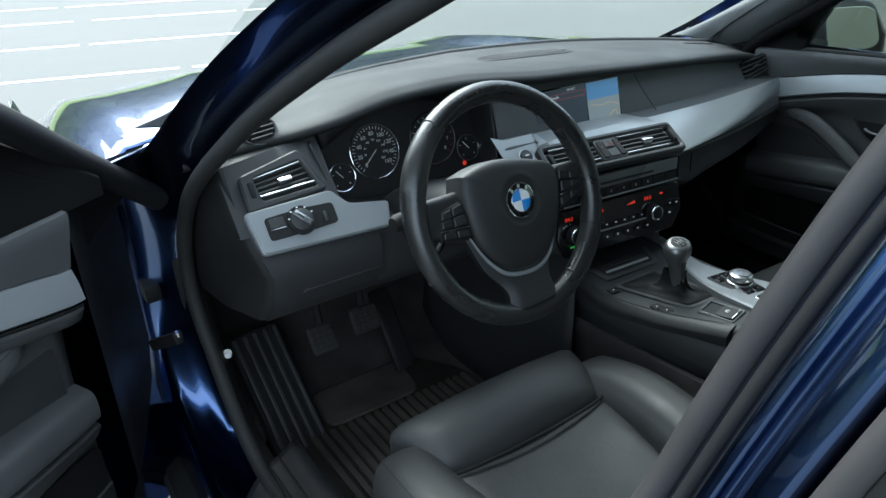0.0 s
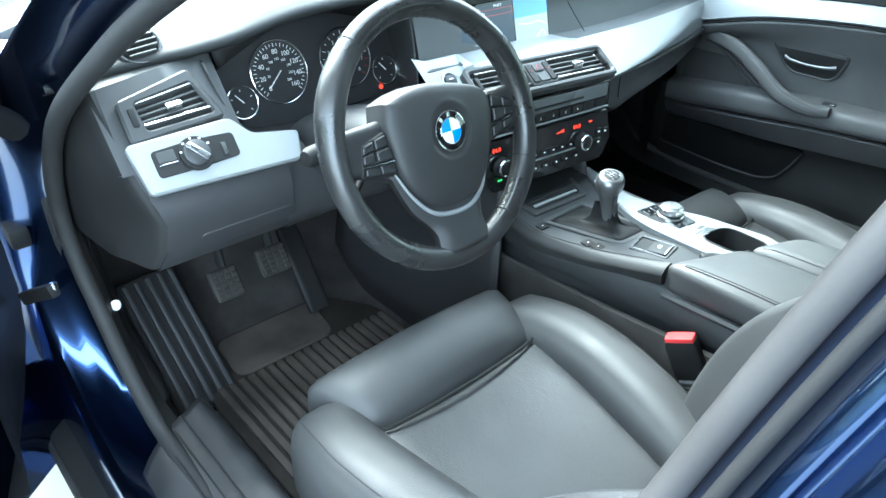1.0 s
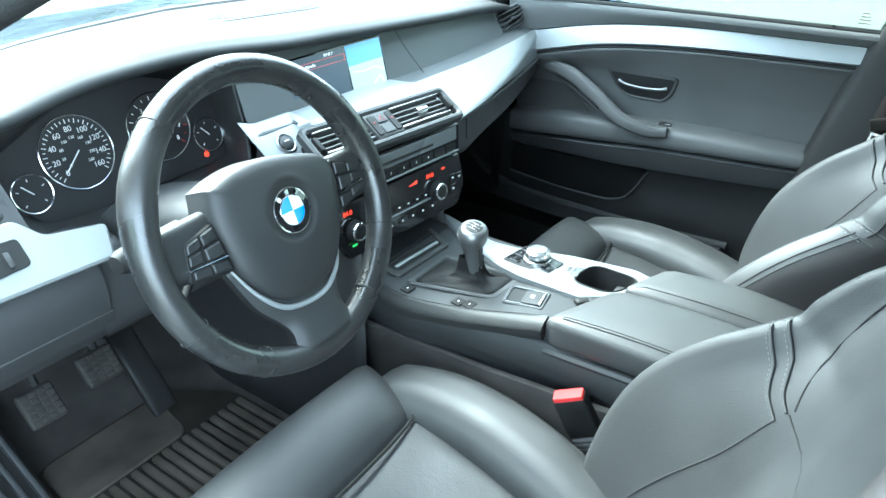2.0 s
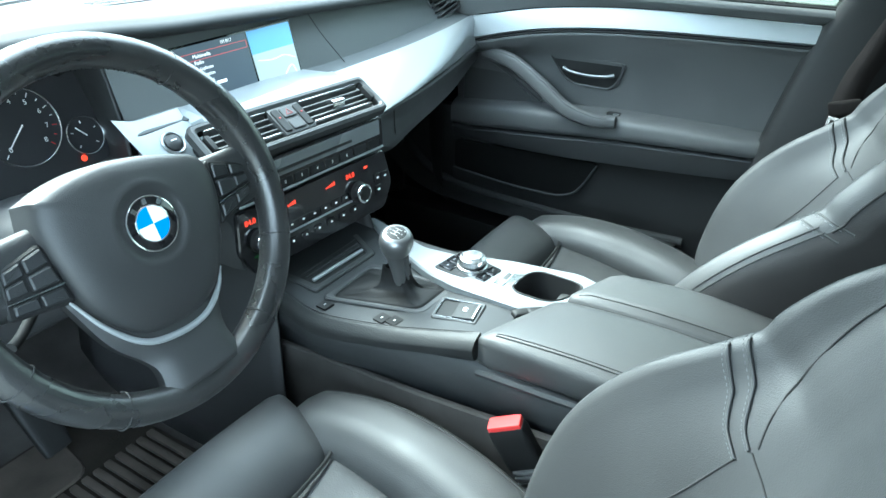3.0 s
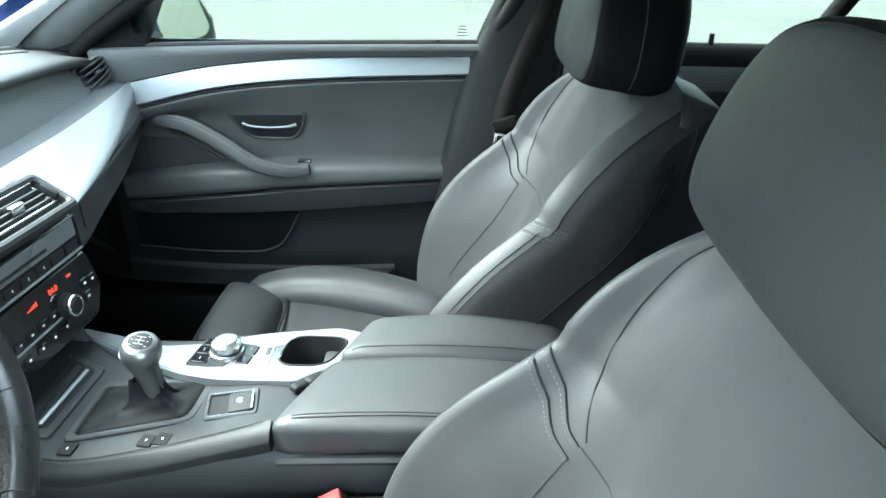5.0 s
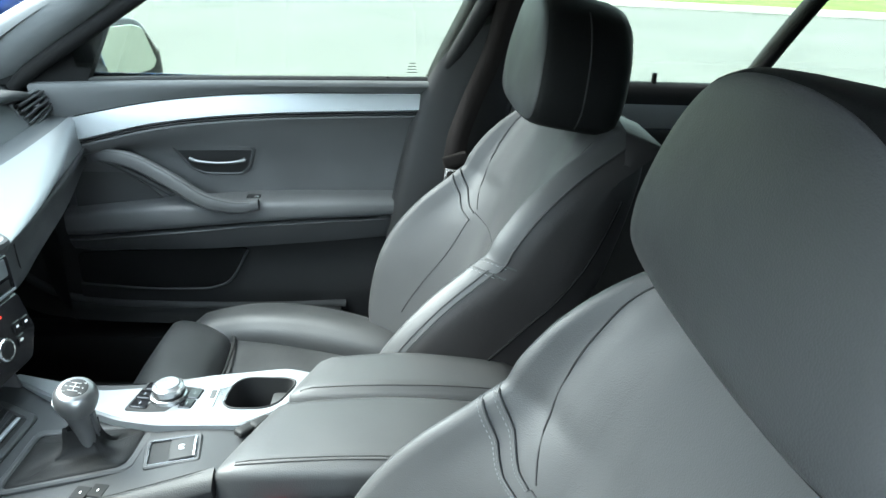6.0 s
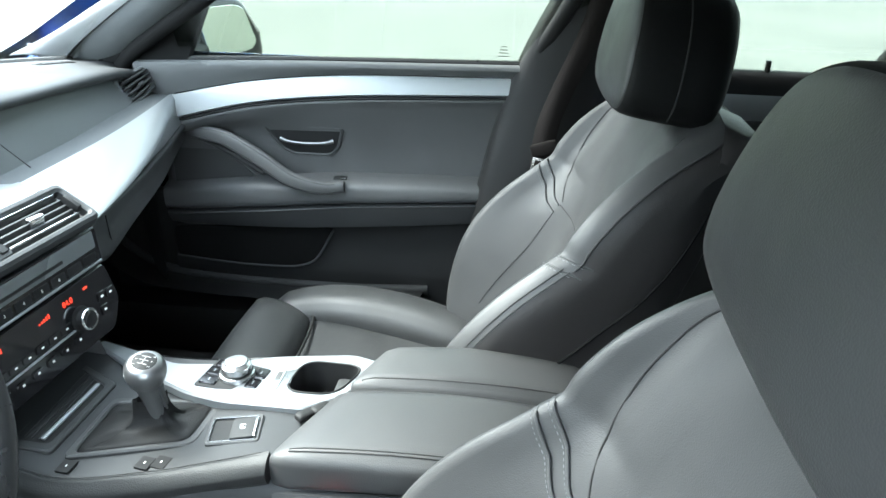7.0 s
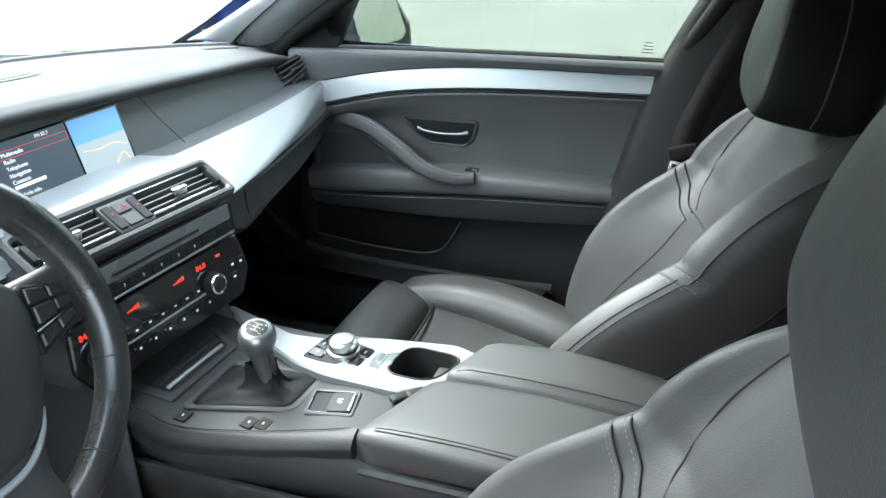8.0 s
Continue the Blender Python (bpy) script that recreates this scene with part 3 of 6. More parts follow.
def pad_grille(cx, cy, w, d, turn, mat, label, name):
    """A grille that follows the curve of the dash top."""
    rows = []
    c, s = math.cos(radians(turn)), math.sin(radians(turn))
    for f, lift in ((1.04, -0.001), (1.0, 0.0018), (0.8, 0.0022), (0.5, 0.0024), (0.02, 0.0024)):
        ring = []
        for k in range(48):
            a = 2 * math.pi * k / 48
            u = w * f * math.copysign(abs(math.cos(a)) ** 0.55, math.cos(a))
            v = d * f * math.copysign(abs(math.sin(a)) ** 0.55, math.sin(a))
            ring.append(on_pad(cx + u * c - v * s, cy + u * s + v * c, lift))
        rows.append(ring)
    g = part(name, skin(rows, True), mat, dash, label)
    n = int(2 * w / 0.010)
    for k in range(1, n):
        u = -w + 2 * w * k / n
        h = d * 0.86 * (1 - abs(u / w) ** 4)
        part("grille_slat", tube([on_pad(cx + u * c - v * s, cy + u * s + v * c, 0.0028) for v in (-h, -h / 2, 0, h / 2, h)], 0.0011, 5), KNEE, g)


yt = curve1([-0.19, 0.1, 0.2, 0.42, 0.6, 0.735], [0.212, 0.222, 0.235, 0.25, 0.265, 0.28])
zt = curve1([-0.19, 0.1, 0.2, 0.42, 0.6, 0.735], [0.906, 0.903, 0.896, 0.891, 0.893, 0.897])
rows = []
for i in range(41):
    x = -0.203 + 0.948 * i / 40
    back = 0.022 * min(1.0, max(0.0, (-0.095 - x) / 0.03))
    rows.append([(x, yb(x) + 0.028, zb(x) - 0.018), (x, yb(x) + 0.022, zb(x) - 0.03), (x, yb(x) - 0.004, zt(x) + 0.004), (x, yt(x) + 0.004 + back, zt(x) - 0.004), (x, yt(x) + 0.03 + back, zt(x) - 0.1)])
part("fascia", skin(rows), DASH, dash, "dark fascia under the dash brow", flat=25)
# aluminium trim: the wide wing on the passenger side and the narrow strip over the centre vents
yl = curve1([0.165, 0.4, 0.6, 0.737], [0.142, 0.20, 0.24, 0.266])
zl = curve1([0.165, 0.4, 0.6, 0.737], [0.848, 0.826, 0.826, 0.834])
rows = []
for i in range(33):
    x = 0.168 + 0.568 * i / 32
    t = i / 32
    top, low = Vector((x, yt(x), zt(x))), Vector((x, yl(x), zl(x)))
    ridge = top.lerp(low, 0.97 - 0.55 * t) + Vector((0, -0.026 * math.sin(math.pi * min(1, 0.12 + t * 0.95)) - 0.004, 0.003))
    rows.append([top + Vector((0, 0.004, -0.006)), top] + spline([top + Vector((0, -0.002, -0.001)), top.lerp(ridge, 0.5) + Vector((0, -0.004, 0.003)), ridge, ridge.lerp(low, 0.5), low], 15) + [low + Vector((0, 0.02, -0.004))])
part("trim_wing", skin(rows), ALU, dash, "brushed aluminium dash trim", flat=60)
part("trim_edge", tube([(x, yl(x) - 0.002, zl(x) - 0.006) for x in (0.165 + 0.572 * k / 20 for k in range(21))], 0.006, 8), PLASTIC, dash)
rows = []
for i in range(49):
    x = -0.224 + 0.394 * i / 48
    u = min(1.0, max(0.0, (x + 0.122) / 0.006))
    left = min(1.0, max(0.0, (-0.195 - x) / 0.03))
    g = min(1.0, max(0.0, (x - 0.126) / 0.042))
    back = (yb(x) - 0.004) * (1 - g) + (yt(x) + 0.004) * g
    slope = [(x, back, zt(x) + 0.009 + 0.010 * left), (x, back - 0.003, zt(x) + 0.0085 + 0.010 * left), (x + 0.006 * left, 0.2345, 0.896 + 0.004 * left), (x + 0.012 * left, 0.217, 0.879), (x + 0.020 * left, 0.200, 0.861), (x + 0.02 * left, 0.212, 0.856)]
    ledge = [(x, back, zt(x) + 0.007 * (1 - g)), (x, back - 0.003, zt(x) + 0.0065 * (1 - g)), (x, yt(x), zt(x) + 0.002), (x, 0.197, 0.893), (x, 0.199, 0.8905), (x, 0.212, 0.885)]
    rows.append([Vector(p).lerp(Vector(q), u) for p, q in zip(slope, ledge)])
part("trim_strip", skin(rows), ALU, dash, "brushed aluminium strip round the start button", flat=22)
# glove box
GL = curve1([0.165, 0.24, 0.32, 0.55, 0.74], [0.785, 0.753, 0.750, 0.756, 0.792])
rows = []
for i in range(25):
    x = 0.165 + 0.575 * i / 24
    lo = GL(x)
    rows.append(spline([(x, yl(x) + 0.004, zl(x) - 0.008), (x, yl(x) + 0.006, (zl(x) + lo) / 2), (x, yl(x) + 0.008, lo), (x, yl(x) + 0.10, lo - 0.03), (x, 0.50, lo - 0.08), (x, 0.72, lo - 0.05)], 18))
part("glove_box", skin(rows), PLASTIC, dash, "black glove box lid")
part("glove_gap", tube([(0.248, 0.1645, 0.834), (0.252, 0.1665, 0.80), (0.262, 0.1705, 0.757)], 0.0012, 6, 12), DARK, dash)
# left face: vent and light switch panel
GRIP = 40
LEFT = plane_at((-0.61, 0.24, 0.871), (0, -1, 0.8))
rows = []
for i in range(17):
    x = -0.708 + 0.174 * i / 16
    z0 = zb(x)
    rows.append([(x, yb(x) + 0.02, z0 - 0.012), (x, 0.243 + 0.8 * (z0 - 0.012 - 0.871), z0 - 0.016), (x, 0.236, 0.866), (x, 0.26, 0.86)])
part("left_face", skin(rows), PLASTIC, dash, flat=40)
LOWER = ((0.26, 0.868), (0.236, 0.866), (0.216, 0.836), (0.206, 0.825), (0.202, 0.80), (0.206, 0.755), (0.225, 0.725), (0.36, 0.70), (0.5, 0.72), (0.75, 0.74))
xe = curve1([0.70, 0.73, 0.76, 0.80, 0.84, 0.90, 0.96], [-0.70, -0.692, -0.684, -0.678, -0.690, -0.699, -0.704])
rows = []
for i in range(17):
    t = i / 16
    rows.append([(xe(z) * (1 - t) - 0.49 * t, y, z) for y, z in LOWER])
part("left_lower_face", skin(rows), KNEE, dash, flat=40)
rows = []
for y, z in ((0.308, 0.955), (0.285, 0.925), (0.262, 0.895), (0.238, 0.866), (0.216, 0.838), (0.203, 0.80), (0.206, 0.757), (0.226, 0.727), (0.36, 0.702)):
    a = Vector((xe(z), y, z))
    rows.append([a + Vector((0.014, 0.010, 0))] + spline([a, a + Vector((-0.010, 0.010, 0)), a + Vector((-0.022, 0.045, 0)), Vector((-0.732, max(y + 0.10, 0.33), z)), Vector((-0.738, 0.52, z))], 14))
part("dash_end", skin(rows), DARK, dash, "dark end cap of the dashboard", flat=50)
part("dash_end", plate(rounded([(0.30, 0.76), (0.285, 0.80), (0.285, 0.90), (0.34, 0.955), (0.45, 0.93), (0.5, 0.74)], 0.02),
                       Matrix(((0, 0, 1, 0.738), (1, 0, 0, 0), (0, 1, 0, 0), (0, 0, 0, 1))), 0.010, 0.004), PLASTIC, dash)
ltrim = part("light_panel_trim", plate(rounded([(-0.085, 0.028), (0.059, 0.033), (0.082, 0.004), (0.15, -0.008), (0.138, -0.05), (-0.077, -0.042)], 0.008), LEFT @ pose(0, 0, 0.002), 0.012, 0.003), ALU, dash, "brushed aluminium light switch surround")
sw = part("light_switch", plate(rounded([(-0.060, 0.012), (-0.004, 0.015), (0.053, 0.012), (0.053, -0.021), (-0.004, -0.024), (-0.060, -0.024)], 0.006), LEFT @ pose(0, 0, 0.014), 0.0022, 0.0008), DARK, dash, "rotary light switch panel")
part("dial_plate", lathe([(0.0, 0.004), (0.0225, 0.004), (0.0235, 0.0)], LEFT @ pose(-0.004, -0.004, 0.0145), 32), DARK, sw)
part("rotary_knob", lathe([(0.0, 0.0045), (0.0155, 0.0042), (0.0175, 0.003), (0.018, 0.0)], LEFT @ pose(-0.004, -0.004, 0.0175), 28), PLASTIC, sw)
part("knob_grip", box((0.010, 0.033, 0.007), (0, 0, 0), 0.0025, None), SATIN, sw, "silver grip of the light switch", bend=LEFT @ pose(-0.004, -0.004, 0.0245, 0, 0, GRIP))
part("grip_mark", box((0.0016, 0.012, 0.0004), (0, 0.006, 0.0036), 0), DARK, sw, bend=LEFT @ pose(-0.004, -0.004, 0.0245, 0, 0, GRIP))
part("fog_button", plate(rounded(rect(0.024, 0.015, -0.043, 0.0015), 0.002), LEFT @ pose(0, 0, 0.016), 0.0012, 0.0005), PLASTIC, sw)
part("chrome_line", box((0.024, 0.0018, 0.0015), (-0.043, -0.0085, 0.0165), 0.0005), CHROME, sw, bend=LEFT)
part("dimmer_wheel", box((0.0065, 0.018, 0.006), (0.034, -0.008, 0.016), 0.002), PLASTIC, sw, bend=LEFT)
for a in (-75, -40, -5, 30, 65):
    part("mark", box((0.0028, 0.002, 0.0004), (0, 0, 0), 0), WHITE, sw, bend=LEFT @ pose(-0.004 + 0.0205 * math.sin(radians(a)), -0.004 + 0.0205 * math.cos(radians(a)), 0.0187))


def vent(parent, m, outer, inner, slats, tilt, chrome=(), label="black air vent with slats", rim=PLASTIC, proud=0.012):
    """A vent: frame with a hole, a dark box behind, slats as bars, a tab."""
    v = part("air_vent", plate(rounded(outer, 0.008), m @ pose(0, 0, proud - 0.012), 0.012, 0.003, rounded(inner, 0.005)), rim, parent, label)
    part("duct", plate(rounded(inner, 0.005), m @ pose(0, 0, -0.022), 0.004, 0.001), DARK, v)
    xs0, xs1 = min(p[0] for p in inner), max(p[0] for p in inner)
    lo = lambda f: Vector(inner[0]).lerp(Vector(inner[1]), f)
    hi = lambda f: Vector(inner[3]).lerp(Vector(inner[2]), f)
    for k in range(slats):
        f = (k + 0.5) / slats
        a, b = lo(0).lerp(hi(0), f), lo(1).lerp(hi(1), f)
        c, d = (a + b) / 2, b - a
        ang = math.degrees(math.atan2(d.y, d.x))
        sm = m @ pose(c.x, c.y, 0.001, 0, 0, ang) @ pose(0, 0, 0, tilt, 0, 0)
        part("slat", box((d.length, 0.0035, 0.014), (0, 0, 0), 0.001), PLASTIC, v, bend=sm)
        if k in chrome:
            part("chrome_line", box((d.length, 0.0032, 0.003), (0, 0.0005, 0.0085), 0.0008), CHROME, v, bend=sm)
    return v


lv = vent(dash, LEFT, [(-0.075, 0.027), (0.058, 0.037), (0.033, 0.112), (-0.074, 0.086)], [(-0.049, 0.041), (0.044, 0.046), (0.028, 0.092), (-0.052, 0.079)], 5, -25, (0, 4))
part("vent_tab", box((0.022, 0.008, 0.016), (0, 0, 0), 0.002), CHROME, lv, "chrome vent tab", bend=LEFT @ pose(-0.004, 0.065, 0.006, -25, 0, 5))
part("vent_wheel", box((0.009, 0.026, 0.012), (-0.060, 0.061, 0.008), 0.003), DARK, lv, bend=LEFT)
RIGHT = plane_at((0.668, 0.312, 0.915), (-0.25, -1, 0.35), (1, 0.12, 0.0))
rv = vent(dash, RIGHT, [(-0.045, -0.028), (0.05, -0.008), (0.045, 0.04), (-0.05, 0.036)], [(-0.036, -0.018), (0.04, -0.002), (0.037, 0.034), (-0.04, 0.03)], 4, -25, rim=DASH, proud=-0.001)
part("vent_tab", box((0.014, 0.006, 0.012), (0, 0, 0), 0.002), PLASTIC, rv, bend=RIGHT @ pose(0, 0.01, 0.006, -25, 0, 6))
DEM = plane_at((-0.618, 0.352, 0.991), (-0.12, -0.72, 0.68), (1, -0.05, 0.12))
disc = lambda r, q=1.0: [(r * math.cos(2 * math.pi * k / 28), r * q * math.sin(2 * math.pi * k / 28)) for k in range(28)]
dv = part("demister_vent", plate(disc(0.0315, 0.95), DEM @ pose(0, 0, -0.02), 0.023, 0.004, disc(0.0255, 0.92)), DASH, dash, "round demister vent at the dash corner")
part("duct", plate(disc(0.0255, 0.92), DEM @ pose(0, 0, -0.018), 0.004, 0.001), DARK, dv)
for k in range(5):
    hw = 0.0250 * math.sqrt(max(0.1, 1 - ((k - 2) / 2.9) ** 2))
    part("slat", box((2 * hw, 0.003, 0.010), (0, 0, 0), 0.001), PLASTIC, dv, bend=DEM @ pose(0, -0.0165 + 0.00825 * k, 0.002, -25, 0, 0))
pad_grille(0.60, 0.44, 0.042, 0.014, -19, DARK, "small defroster grille on the dash top", "defroster_grille")
# centre vents
CV = plane_at((-0.010, 0.166, 0.8745), (-0.10, -1, 1.6), (1, -0.11, 0))
cv = part("air_vent", plate(rounded(rect(0.325, 0.074, 0.010), 0.012), CV, 0.016, 0.004, rounded(rect(0.305, 0.05, 0.010), 0.006)), PLASTIC, dash, "black twin centre air vents with hazard switch")
part("duct", plate(rounded(rect(0.305, 0.05, 0.010), 0.006), CV @ pose(0, 0, -0.02), 0.004, 0.001), DARK, cv)
for cx, wide in ((-0.0815, 0.100), (0.0915, 0.120)):
    for k in range(5):
        part("slat", box((wide, 0.0035, 0.014), (0, 0, 0), 0.001), PLASTIC, cv, bend=CV @ pose(cx, -0.02 + 0.01 * k, 0.004, -25, 0, 0))
    for k in (0, 4):
        part("chrome_line", box((wide, 0.002, 0.002), (0, 0, 0.008), 0.0006), CHROME, cv, bend=CV @ pose(cx, -0.02 + 0.01 * k, 0.005, -25, 0, 0))
    part("vent_tab", box((0.024, 0.008, 0.016), (0, 0, 0), 0.002), CHROME, cv, "chrome vent tab", bend=CV @ pose(cx, 0.0, 0.011, -25, 0, 0))
for cx in (-0.137, 0.157):
    part("vent_wheel", box((0.008, 0.026, 0.012), (cx, 0, 0.012), 0.003), DARK, cv, bend=CV)
part("hazard_block", box((0.058, 0.05, 0.022), (0, 0, 0.003), 0.004), PLASTIC, cv, bend=CV)
for cx, cy, w, h, mm in ((-0.02, 0, 0.012, 0.04, DARK), (0.02, 0, 0.012, 0.04, DARK), (0, 0.011, 0.022, 0.018, PLASTIC), (0, -0.011, 0.022, 0.018, PLASTIC)):
    part("vent_button", plate(rounded(rect(w, h, cx, cy), 0.003), CV @ pose(0, 0, 0.0135), 0.003, 0.001), mm, cv)
part("hazard_mark", plate([(-0.006, 0.006), (0.006, 0.006), (0, 0.016)], CV @ pose(0, 0, 0.0165), 0.0006, 0.0001, [(-0.0048, 0.0066), (0.0048, 0.0066), (0, 0.0149)]), HAZARD, cv, smooth=False)
for cx in (-0.02, 0.02):
    part("red_mark", box((0.003, 0.002, 0.001), (cx, 0.004, 0.0168), 0), HAZARD, cv, bend=CV)
# centre stack body, radio and climate panels
part("stack_housing", pillow((0.330, 0.22, 0.165), 0.016, 8, lambda p: Vector((p.x * (1 - 0.06 * (p.z < 0)) + 0.000, p.y + 0.242 - 0.083 * (p.x - 0.07) + 0.03 * (p.z / 0.165), p.z + 0.785))), PLASTIC, dash)
CDP = plane_at((-0.004, 0.1335, 0.828), (-0.083, -1, 0.05), (1, -0.083, 0))
cd = part("radio", plate(rounded(rect(0.296, 0.05), 0.004), CDP, 0.008, 0.0015), GLOSS, dash, "gloss black radio with disc slot and preset keys")
part("disc_slot", box((0.15, 0.004, 0.002), (0.0, 0.006, 0.009), 0.0005), DARK, cd, bend=CDP)
part("slot_panel", plate(rounded(rect(0.280, 0.024, 0, 0.010), 0.003), CDP @ pose(0, 0, 0.0076), 0.001, 0.0004), SLOT, cd)
for k in range(9):
    part("preset_key", plate(rounded(rect(0.026, 0.012, -0.124 + 0.031 * k, -0.013), 0.0015), CDP @ pose(0, 0, 0.008), 0.0012, 0.0004), DARK, cd)
    if 0 < k < 7:
        words("key_mark", str(k), CDP @ pose(-0.124 + 0.031 * k, -0.013, 0.0094), 0.006, WHITE, cd)
part("chrome_line", box((0.288, 0.0028, 0.003), (0, -0.0225, 0.0098), 0.0008), ALU, cd, bend=CDP)
CLP = plane_at((0.022, 0.1255, 0.752), (-0.083, -1, 0.10), (1, -0.083, 0))
cl = part("climate_panel", plate(rounded([(-0.176, 0.046), (0.122, 0.046), (0.134, -0.012), (0.11, -0.05), (-0.164, -0.05), (-0.184, -0.012)], 0.008), CLP, 0.008, 0.002), GLOSS, dash, "gloss black climate control panel with red digits")
for cx, cy in ((0.052, -0.003), (-0.148, -0.003)):
    kn = part("temperature_knob", lathe([(0.0, 0.017), (0.0105, 0.0165), (0.0125, 0.014), (0.0135, 0.004), (0.017, 0.002), (0.0172, 0.0)], CLP @ pose(cx, cy, 0.008), 26), DARK, cl, "black temperature knob with a silver ring")
    part("knob_ring", ring_of(0.0132, 0.0023, CLP @ pose(cx, cy, 0.0218)), CHROME, kn, "bright silver ring")
    part("knob_face", lathe([(0.0, 0.0178), (0.0095, 0.0172), (0.0098, 0.0150)], CLP @ pose(cx, cy, 0.008), 22), DARK, kn)
for k in range(7):
    part("climate_key", plate(rounded(rect(0.020, 0.010, -0.112 + 0.0225 * k, -0.002), 0.0015), CLP @ pose(0, 0, 0.008), 0.0016, 0.0006), GLOSS, cl)
    part("key_mark", box((0.004, 0.0022, 0.0004), (-0.112 + 0.0225 * k, -0.002, 0.0098), 0), WHITE, cl, bend=CLP)
    part("climate_key", plate(rounded(rect(0.018, 0.010, -0.118 + 0.026 * k, -0.027), 0.004), CLP @ pose(0, 0, 0.008), 0.0022, 0.0008), GLOSS, cl)
    part("key_mark", box((0.0035, 0.003, 0.0004), (-0.118 + 0.026 * k, -0.027, 0.0104), 0), WHITE, cl, bend=CLP)
for cx, cy in ((0.098, 0.006), (0.098, -0.014), (0.116, 0.004)):
    part("climate_key", plate(rounded(rect(0.015, 0.014, cx, cy), 0.002), CLP @ pose(0, 0, 0.008), 0.002, 0.0008), GLOSS, cl)
    part("key_mark", box((0.005, 0.003, 0.0004), (cx, cy, 0.0102), 0), WHITE, cl, bend=CLP)
part("chrome_line", box((0.165, 0.0024, 0.003), (-0.048, -0.0115, 0.010), 0.0008), ALU, cl, bend=CLP)
for cx in (-0.086, -0.006, 0.038, -0.158):
    if cx in (0.038, -0.158):
        words("digits", "84.0", CLP @ pose(cx, 0.028, 0.0086), 0.011, LED_RED, cl)
    else:
        for j in range(5):
            part("level_bar", box((0.0022, 0.0016 + 0.0011 * j, 0.0006), (cx + 0.0042 * j - 0.008, 0.026 + 0.00055 * j, 0.0086), 0), LED_RED, cl, bend=CLP)
part("level_bar", box((0.008, 0.003, 0.0006), (0.074, 0.031, 0.0086), 0), LED_RED, cl, bend=CLP)
part("green_lamp", box((0.010, 0.003, 0.0006), (-0.154, -0.026, 0.0125), 0), LED_GREEN, cl, bend=CLP)
# screen
SCR = plane_at((0.012, 0.2715, 0.940), (0, -1, 0.25))
sc = part("screen", plate(rounded(rect(0.232, 0.09), 0.003), SCR, 0.004, 0.001), GLOSS, dash, "wide navigation screen with a menu and a map")
part("menu_area", plate(rect(0.133, 0.084, -0.048, 0), SCR @ pose(0, 0, 0.004), 0.0005, 0.0001), SCREEN_DARK, sc, smooth=False)
part("map_sky", plate(rect(0.090, 0.034, 0.067, 0.025), SCR @ pose(0, 0, 0.004), 0.0005, 0.0001), SCREEN_SKY, sc, smooth=False)
part("map_land", plate(rect(0.090, 0.050, 0.067, -0.017), SCR @ pose(0, 0, 0.004), 0.0005, 0.0001), SCREEN_LAND, sc, smooth=False)
part("map_road", tube([SCR @ Vector(p) for p in ((0.03, -0.002, 0.0046), (0.06, -0.006, 0.0046), (0.085, -0.004, 0.0046), (0.108, -0.012, 0.0046))], 0.0005, 6, 14), SCREEN_ROAD, sc)
part("map_road", tube([SCR @ Vector(p) for p in ((0.07, -0.04, 0.0046), (0.088, -0.025, 0.0046), (0.098, -0.022, 0.0046), (0.104, -0.036, 0.0046))], 0.0006, 6, 14), SCREEN_ROAD, sc)
part("menu_frame", plate(rect(0.126, 0.0105, -0.046, 0.0265), SCR @ pose(0, 0, 0.0045), 0.0003, 0.0001, rect(0.1246, 0.0093, -0.046, 0.0265)), SCREEN_RED, sc, smooth=False)
for k, txt in enumerate(("Multimedia", "Radio", "Telephone", "Navigation", "Contacts", "", "Vehicle info", "Settings")):
    if not txt:
        part("menu_bar", box((0.046, 0.0042, 0.0003), (-0.061, 0.0287 - 0.0086 * k, 0.0048), 0), SCREEN_TEXT, sc, bend=SCR)
        continue
    words("menu_word", txt, SCR @ pose(-0.084, 0.0265 - 0.0086 * k, 0.0046), 0.0070, SCREEN_TEXT, sc, "LEFT")
words("menu_word", "FM 87.7", SCR @ pose(-0.03, 0.0368, 0.0046), 0.0065, SCREEN_TEXT, sc, "LEFT")
part("fascia_groove", tube([(0.178, 0.283, 0.985), (0.20, 0.276, 0.95), (0.235, 0.258, 0.898)], 0.0009, 6, 14), PLASTIC, dash)
START = plane_at((-0.166, 0.2215, 0.8845), (0, -0.70, 0.72))
part("start_button", lathe([(0.0, 0.005), (0.0095, 0.0048), (0.0115, 0.003), (0.012, -0.004)], START, 26), PLASTIC, dash, "round black start button")
part("start_ring", ring_of(0.0150, 0.0022, START), SATIN, dash, "satin silver ring of the start button")
part("start_mark", box((0.009, 0.0016, 0.0004), (0, 0.002, 0.0052), 0), WHITE, dash, bend=START)
# speaker grille on the dash top
pad_grille(0.06, 0.50, 0.13, 0.045, 0, DARK, "black dash top speaker grille", "speaker_grille")

